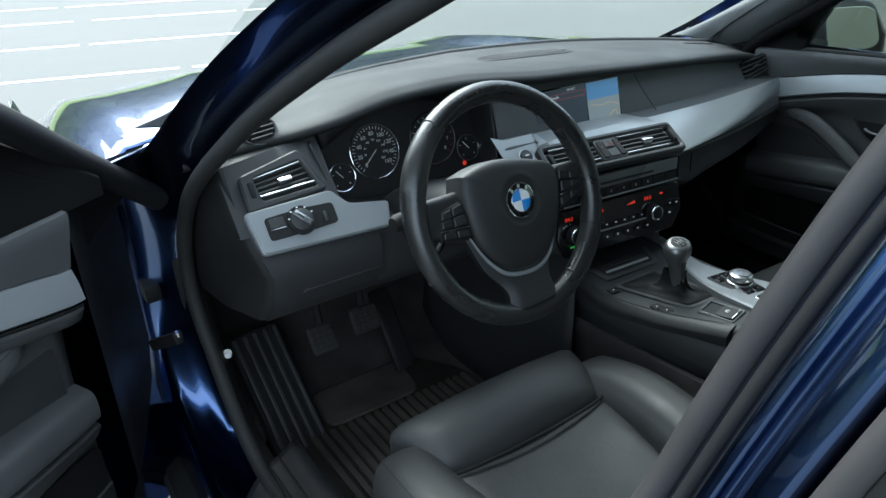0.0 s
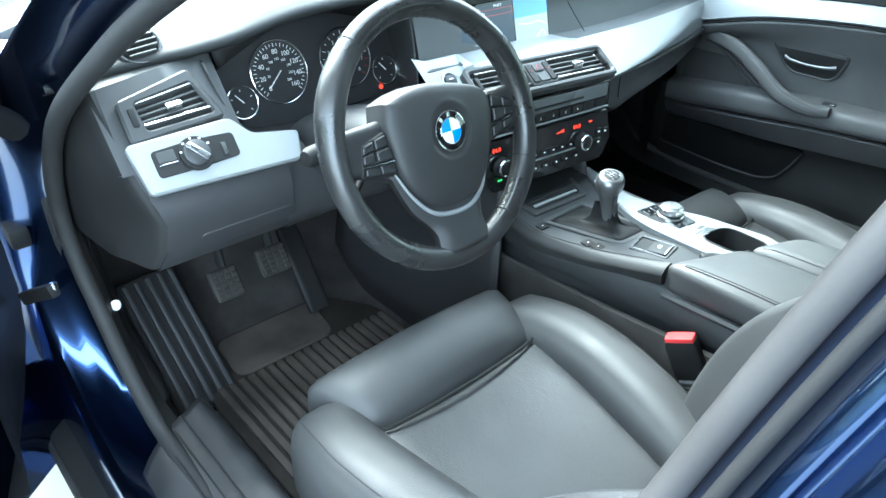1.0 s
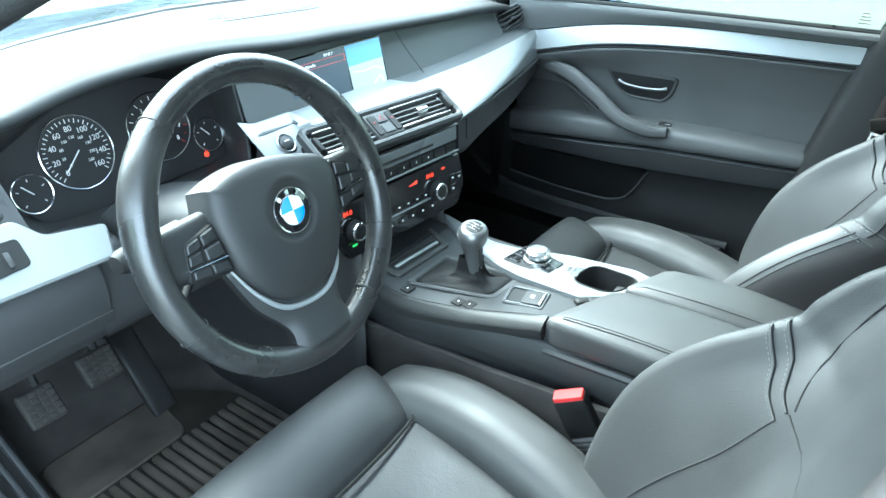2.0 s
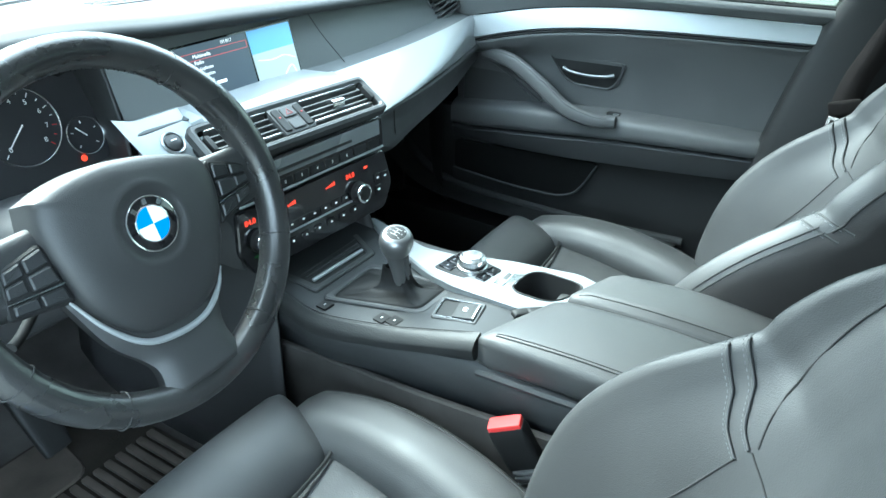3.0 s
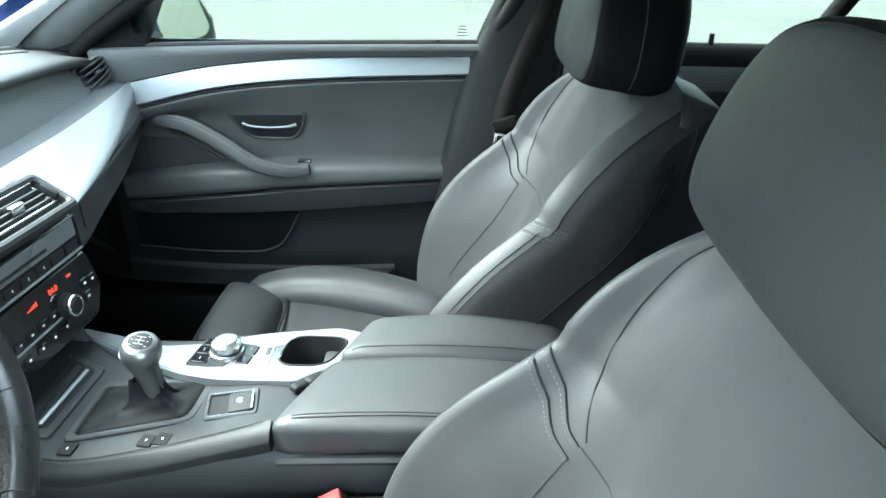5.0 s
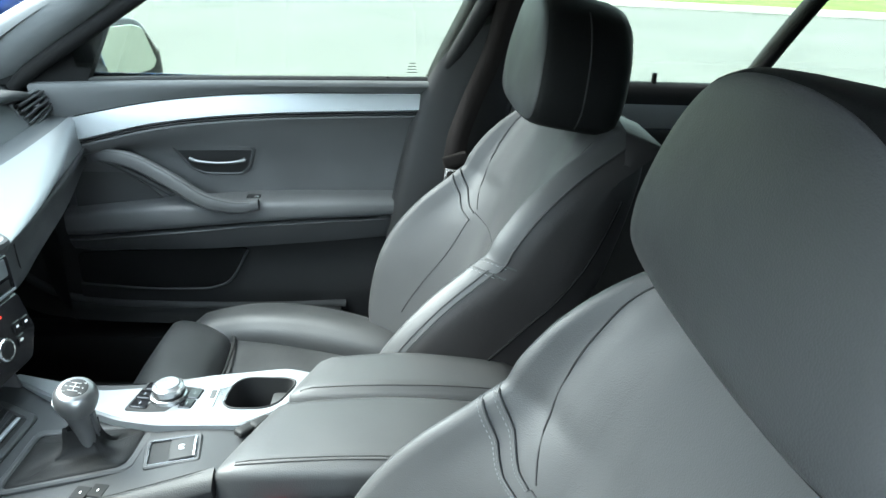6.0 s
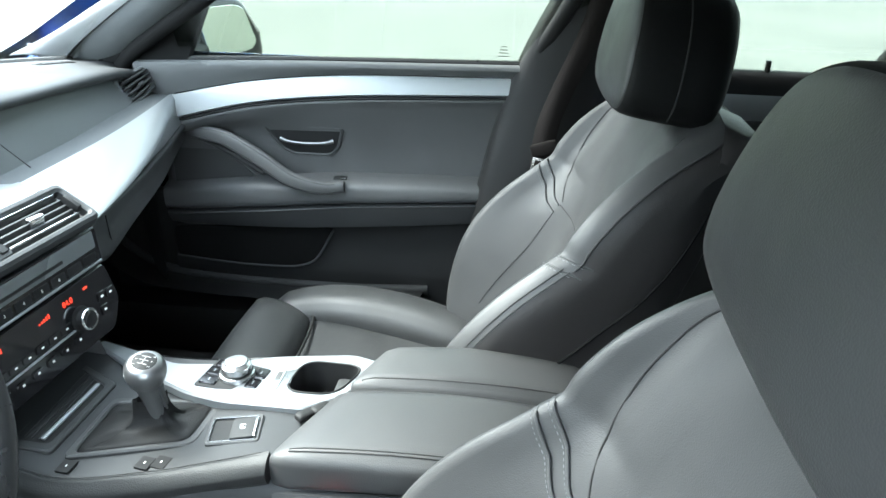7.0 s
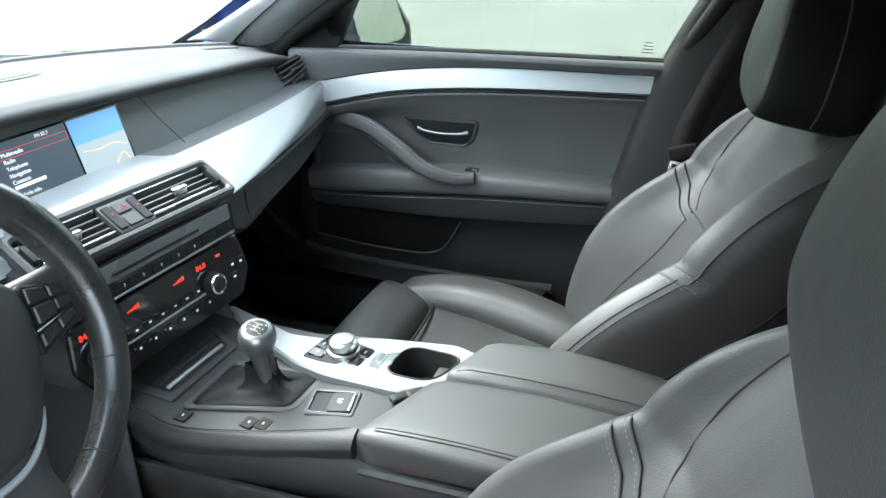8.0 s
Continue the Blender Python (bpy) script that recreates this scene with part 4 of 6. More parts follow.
# instrument cluster
CL = plane_at((-0.334, 0.368, 0.88), (0, -1, 0.35))
inst = thing("instrument_cluster", "black instrument cluster with chrome-ringed round dials", "instrument cluster", (-0.334, 0.36, 0.85))
part("cluster_face", plate(rounded([(-0.165, -0.012), (-0.14, -0.05), (-0.08, -0.056), (0.20, -0.048), (0.235, -0.035), (0.22, 0.06), (0.14, 0.122), (-0.12, 0.122), (-0.19, 0.06)], 0.02), CL @ pose(0, 0, -0.012), 0.012, 0.002), GAUGE, inst)
for cx, cy, r, ticks in ((-0.064, 0.027, 0.050, 33), (0.064, 0.027, 0.050, 17), (-0.139, -0.006, 0.0255, 5), (0.139, -0.006, 0.0255, 5)):
    d = part("dial", lathe([(0.0, 0.001), (r, 0.001), (r, 0.0)], CL @ pose(cx, cy, 0), 40), GAUGE, inst)
    part("dial_ring", ring_of(r, 0.0013, CL @ pose(cx, cy, 0.002)), CHROME, d, "chrome dial ring")
    for k in range(ticks):
        a = radians(225 - 270 * k / (ticks - 1))
        big = k % 2 == 0
        part("tick", box((0.006 if big and r > 0.03 else 0.0035, 0.0011, 0.0005), (r - 0.0075, 0, 0.0015), 0), RED if cx > 0 and r > 0.03 and k > ticks - 4 else WHITE, d, bend=CL @ pose(cx, cy, 0) @ Matrix.Rotation(a, 4, "Z"))
        if k % 4 == 0 and r > 0.03 and ticks == 33:
            words("numeral", str(k * 5), CL @ pose(cx + 0.032 * math.cos(a), cy + 0.032 * math.sin(a), 0.0015), 0.0105, WHITE, d)
            words("numeral", str(round(k * 8.05 / 10) * 10), CL @ pose(cx + 0.0205 * math.cos(a), cy + 0.0205 * math.sin(a), 0.0015), 0.0055, WHITE, d)
        elif big and r > 0.03 and ticks == 17:
            words("numeral", str(k // 2), CL @ pose(cx + 0.033 * math.cos(a), cy + 0.033 * math.sin(a), 0.0015), 0.009, WHITE, d)
    a = radians(222 if r > 0.03 else 130)
    part("needle", box((r * 0.72, 0.0016, 0.001), (r * 0.3, 0, 0.004), 0.0003), WHITE, d, bend=CL @ pose(cx, cy, 0) @ Matrix.Rotation(a, 4, "Z"))
part("warning_lamp", lathe([(0.0, 0.001), (0.0042, 0.001), (0.0042, 0.0)], CL @ pose(0.124, -0.034, 0.0012), 12), LED_RED, inst, "red warning lamp")
rows = []
for i in range(33):
    x = -0.53 + 0.345 * i / 32
    t = (x + 0.357) / 0.173
    rows.append([(x, yb(x) + 0.026, zb(x) - 0.020), (x * 0.97 - 0.009, 0.33, zb(x) - 0.03 - 0.02 * t * t), (x * 0.92 - 0.025, 0.40, zb(x) - 0.05 - 0.03 * t * t)])
part("hood_lining", skin(rows), DARK, inst, solid=0.003)
rows = []
for i in range(20):
    t = i / 19
    c = spline([(-0.553, 0.309, 0.964), (-0.543, 0.272, 0.905), (-0.525, 0.258, 0.862), (-0.48, 0.25, 0.83), (-0.40, 0.25, 0.822), (-0.27, 0.25, 0.83), (-0.222, 0.25, 0.842), (-0.203, 0.258, 0.87), (-0.200, 0.272, 0.94), (-0.203, 0.282, 1.0)], 40)
    e = spline([(-0.535, 0.40, 0.97), (-0.52, 0.385, 0.90), (-0.505, 0.372, 0.865), (-0.47, 0.36, 0.833), (-0.38, 0.355, 0.824), (-0.27, 0.355, 0.826), (-0.185, 0.36, 0.832), (-0.163, 0.365, 0.85), (-0.166, 0.39, 0.93), (-0.175, 0.40, 0.99)], 40)
    rows.append([p.lerp(q, t) for p, q in zip(c, e)])
part("cluster_surround", skin(rows), PLASTIC, inst, solid=0.004)
# knee panel behind the wheel
rows = []
for i in range(17):
    x = -0.50 + 0.395 * i / 16
    rows.append(spline([(x, 0.262, 0.845), (x, 0.235, 0.835), (x, 0.215, 0.80), (x, 0.21, 0.74), (x, 0.25, 0.715), (x, 0.40, 0.70), (x, 0.75, 0.74)], 20))
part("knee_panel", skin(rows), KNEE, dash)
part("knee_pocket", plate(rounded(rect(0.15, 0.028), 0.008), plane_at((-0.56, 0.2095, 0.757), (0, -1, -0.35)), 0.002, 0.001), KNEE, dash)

# ---- steering wheel ----
WH = plane_at((-0.376, 0.016, 0.912), (0.02, -0.927, 0.375))
wheel = thing("steering_wheel", "worn black leather three-spoke steering wheel with round badge", "steering wheel", (-0.378, 0.004, 0.926))
rows = []
for i in range(73):
    a = 2 * math.pi * i / 72
    d = Vector((math.cos(a), math.sin(a), 0))
    grip = 0.0158 + 0.0022 * (math.exp(-((abs(math.degrees(a)) - 25) / 18) ** 2) + math.exp(-((math.degrees(a) - 155) / 18) ** 2))
    rows.append([WH @ (d * (0.1625 + grip * math.cos(2 * math.pi * j / 14)) + Vector((0, 0, 0.0 + 1.12 * grip * math.sin(2 * math.pi * j / 14)))) for j in range(14)])
bm = skin(rows, True)
bmesh.ops.remove_doubles(bm, verts=bm.verts, dist=1e-6)
rim = part("rim", bm, RIM_LEATHER, wheel, "shiny worn black leather rim")
for a in (52, 128, 238, 302, 205, 335):
    part("rim_seam", ring_of(0.0168, 0.0007, WH @ Matrix.Rotation(radians(a), 4, "Z") @ pose(0.1625, 0, 0.0, 90, 0, 0), 24, 6), THREAD, rim)
for k in range(150):
    a = radians(-58 + 296 * k / 149)
    part("stitch", box((0.0022, 0.0009, 0.0009), (0.1467, 0, -0.001 + (0.002 if k % 2 else 0)), 0), THREAD, rim, bend=WH @ Matrix.Rotation(a, 4, "Z"), smooth=False)
part("hub", pillow((0.10, 0.10, 0.07), 0.03, 6, lambda p: WH @ (p + Vector((0, 0, -0.045)))), DARK, wheel)


SHIELD = spline([(-0.077, 0.055), (-0.044, 0.064), (-0.002, 0.066), (0.056, 0.055), (0.095, 0.036), (0.094, -0.012), (0.060, -0.076), (0.018, -0.097), (-0.034, -0.092), (-0.068, -0.054), (-0.080, -0.014), (-0.083, 0.025), (-0.077, 0.055)], 73)[:-1]
MID = Vector((0.007, 0.001))
rows = []
for f, z, blend in ((1.0, -0.034, 0), (1.0, -0.006, 0), (0.985, 0.001, 0), (0.955, 0.006, 0), (0.90, 0.0098, 0), (0.82, 0.0128, 0.05), (0.72, 0.0150, 0.15), (0.60, 0.0165, 0.4), (0.50, 0.0175, 0.8), (0.455, 0.0185, 1), (0.42, 0.0190, 1), (0.39, 0.0180, 1), (0.36, 0.0162, 1), (0.30, 0.0156, 1), (0.05, 0.0156, 1)):
    row = []
    for k, p in enumerate(SHIELD):
        q = Vector((p.x, p.y)) - MID
        c = q.normalized() * 0.088
        q = q.lerp(c, blend) * f
        row.append(WH @ Vector((MID.x + q.x, MID.y + q.y, z)))
    rows.append(row)
part("airbag_cover", skin(rows, True, True), WHEEL, wheel, "black airbag cover", flat=50)
# side spokes with switch pods
for s in (-1, 1):
    def spoke(p, s=s):
        f = (p.x / 0.075 + 1) / 2
        return WH @ Vector((s * (0.112 + p.x * 0.66) + 0.004, p.y * (1.15 - 0.25 * f) + 0.001 + 0.006 * f, p.z - 0.020 + 0.012 * f))
    sp = part("spoke", pillow((0.15, 0.062, 0.026), 0.011, 8, spoke), WHEEL, wheel)
    pod = [Vector(p) for p in (((-0.132, -0.025), (-0.077, -0.034), (-0.083, 0.024), (-0.123, 0.015)) if s < 0 else ((0.141, -0.016), (0.088, -0.033), (0.099, 0.034), (0.141, 0.017)))]

    def quad(u0, u1, v0, v1):
        return [pod[0].lerp(pod[1], u).lerp(pod[3].lerp(pod[2], u), v) for u, v in ((u0, v0), (u1, v0), (u1, v1), (u0, v1))]
    PM = WH @ pose(0, 0, -0.004)
    pd = part("switch_pod", plate(rounded(quad(0, 1, 0, 1), 0.006), PM, 0.006, 0.002), DARK, sp, "black switch pod")
    for u0, u1, v0, v1, h in ((0.06, 0.44, 0.70, 0.94, 0.004), (0.50, 0.92, 0.70, 0.94, 0.004), (0.06, 0.40, 0.42, 0.66, 0.004), (0.46, 0.90, 0.40, 0.66, 0.0065), (0.10, 0.48, 0.08, 0.29, 0.004), (0.53, 0.92, 0.08, 0.29, 0.004)):
        part("wheel_button", plate(rounded(quad(u0, u1, v0, v1), 0.002), PM @ pose(0, 0, 0.005), h, 0.0014), SILL, sp)
    line = quad(0.02, 0.98, 0.32, 0.36)
    part("chrome_line", plate(line, PM @ pose(0, 0, 0.006), 0.003, 0.0006), CHROME, sp)
left = spline([(-0.084, -0.030), (-0.067, -0.083), (-0.047, -0.112), (-0.041, -0.128), (-0.046, -0.152)], 21)
right = spline([(0.080, -0.035), (0.060, -0.086), (0.047, -0.108), (0.042, -0.126), (0.046, -0.152)], 21)
rows = []
for i, (a, b) in enumerate(zip(left, right)):
    t = i / 20
    z = -0.012 + 0.020 * t
    rows.append([WH @ Vector((a.x, a.y, z - 0.012))] + [WH @ Vector((a.x + (b.x - a.x) * u, a.y + (b.y - a.y) * u, z + 0.010 * (1 - (2 * u - 1) ** 4))) for u in (k / 10 for k in range(11))] + [WH @ Vector((b.x, b.y, z - 0.012))])
low = part("lower_spoke", skin(rows), WHEEL, wheel, "black lower spoke", solid=0.004, flat=50)
part("spoke_accent", tube([WH @ Vector(p) for p in ((-0.084, -0.030, 0.000), (-0.066, -0.067, 0.003), (-0.040, -0.095, 0.005), (-0.004, -0.104, 0.006), (0.028, -0.101, 0.005), (0.052, -0.086, 0.003), (0.066, -0.069, 0.0))], lambda t: 0.0013 + 0.0022 * math.sin(math.pi * t), 8, 40), ALU, low, "satin silver V accent")
BD = WH @ pose(0.007, 0.001, 0.0175) @ Matrix.Scale(0.86, 4)
badge = part("badge", lathe([(0.0, 0.001), (0.0285, 0.001), (0.030, 0.0), (0.030, -0.008)], BD, 40), GLOSS, wheel, "round badge of blue and white quarters")
part("badge_ring", ring_of(0.0295, 0.0012, BD), CHROME, badge)
part("badge_ring", ring_of(0.0195, 0.0010, BD @ pose(0, 0, 0.001)), CHROME, badge)
for k in range(4):
    pts = [(0, 0)] + [(0.0188 * math.cos(radians(90 * k + 90 * j / 8)), 0.0188 * math.sin(radians(90 * k + 90 * j / 8))) for j in range(9)]
    part("badge_quarter", plate(pts, BD @ pose(0, 0, 0.0008), 0.0012, 0.0001), BADGE_BLUE if k % 2 else BADGE_WHITE, badge, smooth=False)
for a in (50, 90, 130):
    part("badge_mark", box((0.005, 0.006, 0.0006), (0, 0.0245, 0.0016), 0), CHROME, badge, bend=BD @ Matrix.Rotation(radians(a - 90), 4, "Z"))
column = thing("steering_column", "black steering column shroud with control stalks", "steering column", (-0.37, 0.15, 0.87))
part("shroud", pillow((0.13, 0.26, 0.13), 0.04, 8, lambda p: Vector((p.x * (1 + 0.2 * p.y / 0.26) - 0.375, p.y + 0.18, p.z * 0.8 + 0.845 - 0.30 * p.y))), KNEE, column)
st = part("indicator_stalk", tube([(-0.44, 0.11, 0.895), (-0.475, 0.105, 0.893), (-0.515, 0.095, 0.892)], lambda t: 0.008 + 0.004 * t, 12, 14), PLASTIC, column, "black indicator stalk")
part("stalk_end", lathe([(0.0, 0.026), (0.010, 0.025), (0.0135, 0.018), (0.0135, 0.0)], plane_at((-0.505, 0.098, 0.892), (-1, -0.2, 0)), 20), DARK, st)
part("wiper_stalk", tube([(-0.31, 0.12, 0.88), (-0.28, 0.118, 0.877), (-0.255, 0.115, 0.875)], lambda t: 0.008 + 0.004 * t, 12, 14), PLASTIC, column, "black wiper stalk")
part("adjust_lever", tube([(-0.44, 0.10, 0.835), (-0.475, 0.07, 0.832), (-0.49, 0.06, 0.832)], 0.005, 10, 10), DARK, column, "small adjusting lever")

# ---- centre console ----
console = thing("centre_console", "black centre console with aluminium inlay strip", "console", (0.02, -0.2, 0.4))
lx = curve1([-0.62, -0.30, -0.19, -0.05, 0.045, 0.127, 0.20], [-0.098, -0.098, -0.10, -0.108, -0.122, -0.108, -0.10])
rx_ = curve1([-0.62, -0.28, -0.12, -0.03, 0.077, 0.14, 0.20], [0.14, 0.14, 0.145, 0.14, 0.14, 0.145, 0.15])
zc = curve1([-0.62, -0.3, -0.16, -0.05, 0.05, 0.10, 0.16, 0.20], [0.65, 0.66, 0.666, 0.656, 0.655, 0.658, 0.664, 0.67])
rows = []
for i in range(49):
    y = 0.19 - 0.80 * i / 48
    l, r, z = lx(y), rx_(y), zc(y)
    dip = 0.10 if -0.285 < y < -0.15 else -0.002
    rows.append([(l + 0.02, y, 0.30), (l + 0.02, y, 0.58), (l + 0.012, y, 0.600), (l - 0.002, y, 0.604), (l - 0.006, y, 0.622), (l - 0.003, y, z - 0.012), (l + 0.006, y, z - 0.003), (l + 0.016, y, z),
                 (l + 0.06, y, z + 0.001), (0.038, y, z + 0.002), (0.042, y, z - dip), (0.132, y, z - dip), (r - 0.008, y, z + 0.004), (r, y, z - 0.004), (r, y, 0.58), (r - 0.01, y, 0.30)])
part("console_body", skin(rows), CONSOLE, console, "black moulded console side and top", flat=40)
zp = curve1([-0.196, -0.12, -0.05, 0.05, 0.15], [0.698, 0.677, 0.661, 0.656, 0.661])
zq = curve1([-0.196, -0.12, -0.05, 0.05, 0.15], [0.660, 0.640, 0.620, 0.604, 0.62])
rows = []
for k in range(33):
    y = 0.16 - 0.355 * k / 32
    l, a, b = lx(y), zp(y), zq(y)
    w = 0.008 + 0.008 * max(0.0, (0.05 - y) / 0.245)
    rows.append(spline([(l + w + 0.006, y, zc(y) - 0.002), (l + w, y, a - 0.003), (l + w - 0.004, y, a), (l + 0.001, y, a - 0.004), (l - 0.006, y, a - 0.013), (l - 0.006, y, (a + b) / 2), (l - 0.001, y, b + 0.004), (l + 0.012, y, b)], 20))
part("padded_edge", skin(rows, False, True), EDGE, console, "stitched leather edge of the console", flat=50)
for off in (0.0, 0.0045):
    part("edge_seam", tube([(lx(y) + 0.004 + off + 0.008 * max(0.0, (0.05 - y) / 0.245), y, zp(y) - 0.0005) for y in (0.15 - 0.335 * k / 24 for k in range(25))], 0.0008, 6), THREAD, console)
part("side_ledge", tube([(-0.098, -0.20 - 0.38 * k / 10, 0.648 + 0.018 * k / 10) for k in range(11)], 0.007, 8), PLASTIC, console)
part("carpet_side", plate(rounded([(-0.6, 0.29), (0.5, 0.29), (0.5, 0.54), (0.05, 0.566), (-0.12, 0.576), (-0.6, 0.62)], 0.02), Matrix(((0, 0, -1, -0.098), (1, 0, 0, 0), (0, 1, 0, 0), (0, 0, 0, 1))), 0.008, 0.003), CARPET, console, "dark carpeted tunnel side")
strip_out = [(0.135, 0.145), (0.092, 0.075), (0.058, 0.01), (0.034, -0.04), (0.022, -0.09), (0.018, -0.205), (0.05, -0.25), (0.132, -0.285), (0.148, -0.24), (0.132, -0.13), (0.106, -0.062), (0.100, 0.004), (0.124, 0.068), (0.147, 0.138)]
cup = rounded([(0.052, -0.165), (0.050, -0.235), (0.118, -0.262), (0.124, -0.175)], 0.026, 6)
SM = pose(0, 0, 0.659, -1.5, 1.0, 0)
alu = part("inlay_strip", plate(rounded(strip_out, 0.012), SM, 0.014, 0.003, cup), INLAY, console, "brushed aluminium inlay strip")
inner = [Vector(p) for p in cup]
cc = sum(inner, Vector((0, 0))) / len(inner)
rows = [[SM @ Vector((*(cc + (p - cc) * f), z)) for p in inner] for f, z in ((1.05, 0.0145), (1.02, 0.0155), (0.985, 0.0145), (0.97, 0.006), (0.95, -0.07), (0.0, -0.072))]
part("cup_holder", skin(rows, True), DARK, console, "dark oval cup holder")
part("cup_divider", box((0.05, 0.004, 0.03), (cc.x, cc.y + 0.005, -0.04), 0.001), SATIN, console, bend=SM)
part("ash_grip", plate(rounded(rect(0.045, 0.016, 0.075, -0.148), 0.003), SM @ pose(0, 0, 0.0135), 0.002, 0.0006), CHROME, console)
for k in range(14):
    part("patch_rib", box((0.034, 0.0011, 0.0012), (0.070 + 0.0012 * k, -0.140 - 0.0022 * k, 0.0143), 0.0003), SATIN, console, bend=SM)
part("patch_slot", box((0.020, 0.008, 0.0012), (0.082, -0.150, 0.0152), 0.0006), PLASTIC, console, bend=SM)
# tray with an aluminium lip
tray = part("tray", plate(rounded([(-0.075, 0.205), (-0.082, 0.076), (0.056, 0.07), (0.128, 0.205)], 0.006), pose(0, 0, 0.654), 0.009, 0.002, rounded([(-0.062, 0.2), (-0.068, 0.086), (0.048, 0.081), (0.112, 0.2)], 0.006)), PLASTIC, console, "open storage tray")
part("tray_floor", plate(rounded([(-0.062, 0.2), (-0.068, 0.086), (0.048, 0.081), (0.112, 0.2)], 0.006), pose(0, 0, 0.6585), 0.002, 0.0004), DARK, tray)
part("tray_lip", box((0.112, 0.0052, 0.004), (0, 0, 0), 0.001), ALU, tray, "aluminium tray lip", bend=pose(-0.008, 0.0935, 0.6635, 8, 0, -3))
for k in range(6):
    part("tray_rib", box((0.12 + 0.006 * k, 0.002, 0.002), (-0.002 + 0.004 * k, 0.103 + 0.010 * k, 0.6612), 0.0006), PLASTIC, tray)
# small switches
for cx, cy, a in ((-0.097, 0.047, -4), (-0.080, -0.0395, -9), (-0.0765, -0.0578, -9)):
    kb = part("console_button", plate(rounded(rect(0.020, 0.0175), 0.002), pose(cx, cy, 0.6562, 0, 0, a), 0.0022, 0.0005), DARK, console, "small black console button")
    part("button_mark", box((0.0035, 0.0013, 0.0003), (0, 0, 0.0017), 0), WHITE, kb, bend=pose(cx, cy, 0.6568, 0, 0, a))
PB = pose(-0.019, -0.126, 0.6632, 0, 0, -80) @ pose(0, 0, 0, 3, -3, 0)
pb = part("parking_brake_switch", plate(rounded(rect(0.066, 0.050), 0.006), PB, 0.005, 0.0015, rounded(rect(0.056, 0.040), 0.004)), PLASTIC, console, "parking brake switch in a recess")
part("switch_well", plate(rounded(rect(0.056, 0.040), 0.004), PB @ pose(0, 0, 0.0005), 0.002, 0.0004), DARK, pb)
part("switch_rim", plate(rounded(rect(0.0573, 0.0413), 0.0045), PB @ pose(0, 0, 0.004), 0.0014, 0.0004, rounded(rect(0.056, 0.040), 0.004)), SATIN, pb, "thin silver rim")
part("switch_key", pillow((0.031, 0.036, 0.006), 0.0025, 4, lambda p: PB @ (p + Vector((0.0115, 0, 0.0042 + 0.06 * p.x)))), BRAKE_KEY, pb)
part("chrome_line", box((0.0022, 0.034, 0.002), (0.0265, 0, 0.0075), 0.0006), CHROME, pb, bend=PB)
words("switch_mark", "(P)", PB @ pose(0.010, 0, 0.0078, 0, -3, 90), 0.0075, WHITE, pb)
for k in range(2):
    part("side_key", pillow((0.030, 0.016, 0.010), 0.004, 4, lambda p, k=k: pose(0.012 + 0.014 * k, -0.208 - 0.016 * k, 0.674, 0, 6, -38) @ p), DARK, console, "black key beside the armrest")
# rotary controller
RC = pose(0.080, -0.092, 0.6725)
part("key_well", plate(rounded([(-0.036, 0.046), (-0.036, 0.012), (-0.028, -0.042), (0.024, -0.044), (0.030, 0.044)], 0.006), RC @ pose(0, 0, 0, 0, 0, -8), 0.0022, 0.0008), DARK, console, "dark key field round the knob")
rc = part("rotary_controller", lathe([(0.0, 0.023), (0.017, 0.0225), (0.020, 0.0205), (0.0205, 0.012), (0.0185, 0.0100), (0.0235, 0.008), (0.0255, 0.0)], RC, 32), SATIN, console, "silver rotary control knob")
part("knob_cap", lathe([(0.0, 0.0248), (0.0145, 0.0242), (0.016, 0.0225)], RC, 26), SATIN, rc)
part("knob_groove", ring_of(0.0205, 0.0011, RC @ pose(0, 0, 0.0108)), DARK, rc)
for cx, cy, w, h in ((-0.021, 0.030, 0.018, 0.024), (-0.001, 0.033, 0.018, 0.020), (0.018, 0.028, 0.016, 0.024), (-0.013, -0.030, 0.020, 0.018), (0.010, -0.031, 0.022, 0.018)):
    part("menu_key", plate(rounded(rect(w, h, cx, cy), 0.003), RC @ pose(0, 0, 0, 0, 0, -8), 0.0045, 0.0012), GLOSS, rc)
    part("key_mark", box((0.006, 0.0014, 0.0004), (cx, cy, 0.0046), 0), SATIN, rc, bend=RC @ pose(0, 0, 0, 0, 0, -8))
# armrest: two padded lids with a slanted front
def lid(x0, x1):
    def warp(p):
        f = (p.x / (x1 - x0)) + 0.5
        x = x0 + (x1 - x0) * f
        front = -0.192 - 0.42 * (x + 0.10) if x < 0.03 else -0.247 - 0.40 * (x - 0.03)
        t = (p.y / 0.34) + 0.5
        y = -0.565 + (front + 0.565) * t
        return Vector((x, y, p.z + 0.678 + 0.012 * math.sin(math.pi * t) - 0.006 * (1 - t)))
    return warp


arm = thing("armrest", "padded black leather centre armrest in two lids", "armrest", (0.02, -0.4, 0.64))
for x0, x1, w in ((-0.104, 0.036, 0.135), (0.040, 0.140, 0.095)):
    bm = pillow((w, 0.34, 0.056), 0.016, 14, lid(x0, x1), 0.004)
    bmesh.ops.recalc_face_normals(bm, faces=bm.faces)
    soft = BVHTree.FromBMesh(bm)
    cushion = part("armrest_lid", bm, LEATHER, arm)
    edges = ((x0 + 0.010, x0 + 0.015) if x0 < 0 else ()) + ((x1 - 0.008,) if x0 < 0 else (x0 + 0.008,))
    for x in edges:
        part("armrest_seam", tube(snapped(soft, [(x, y, 0.72) for y in (-0.215 - 0.05 * (x > 0) - 0.32 * k / 16 for k in range(17))]), 0.0009, 6), THREAD, cushion)
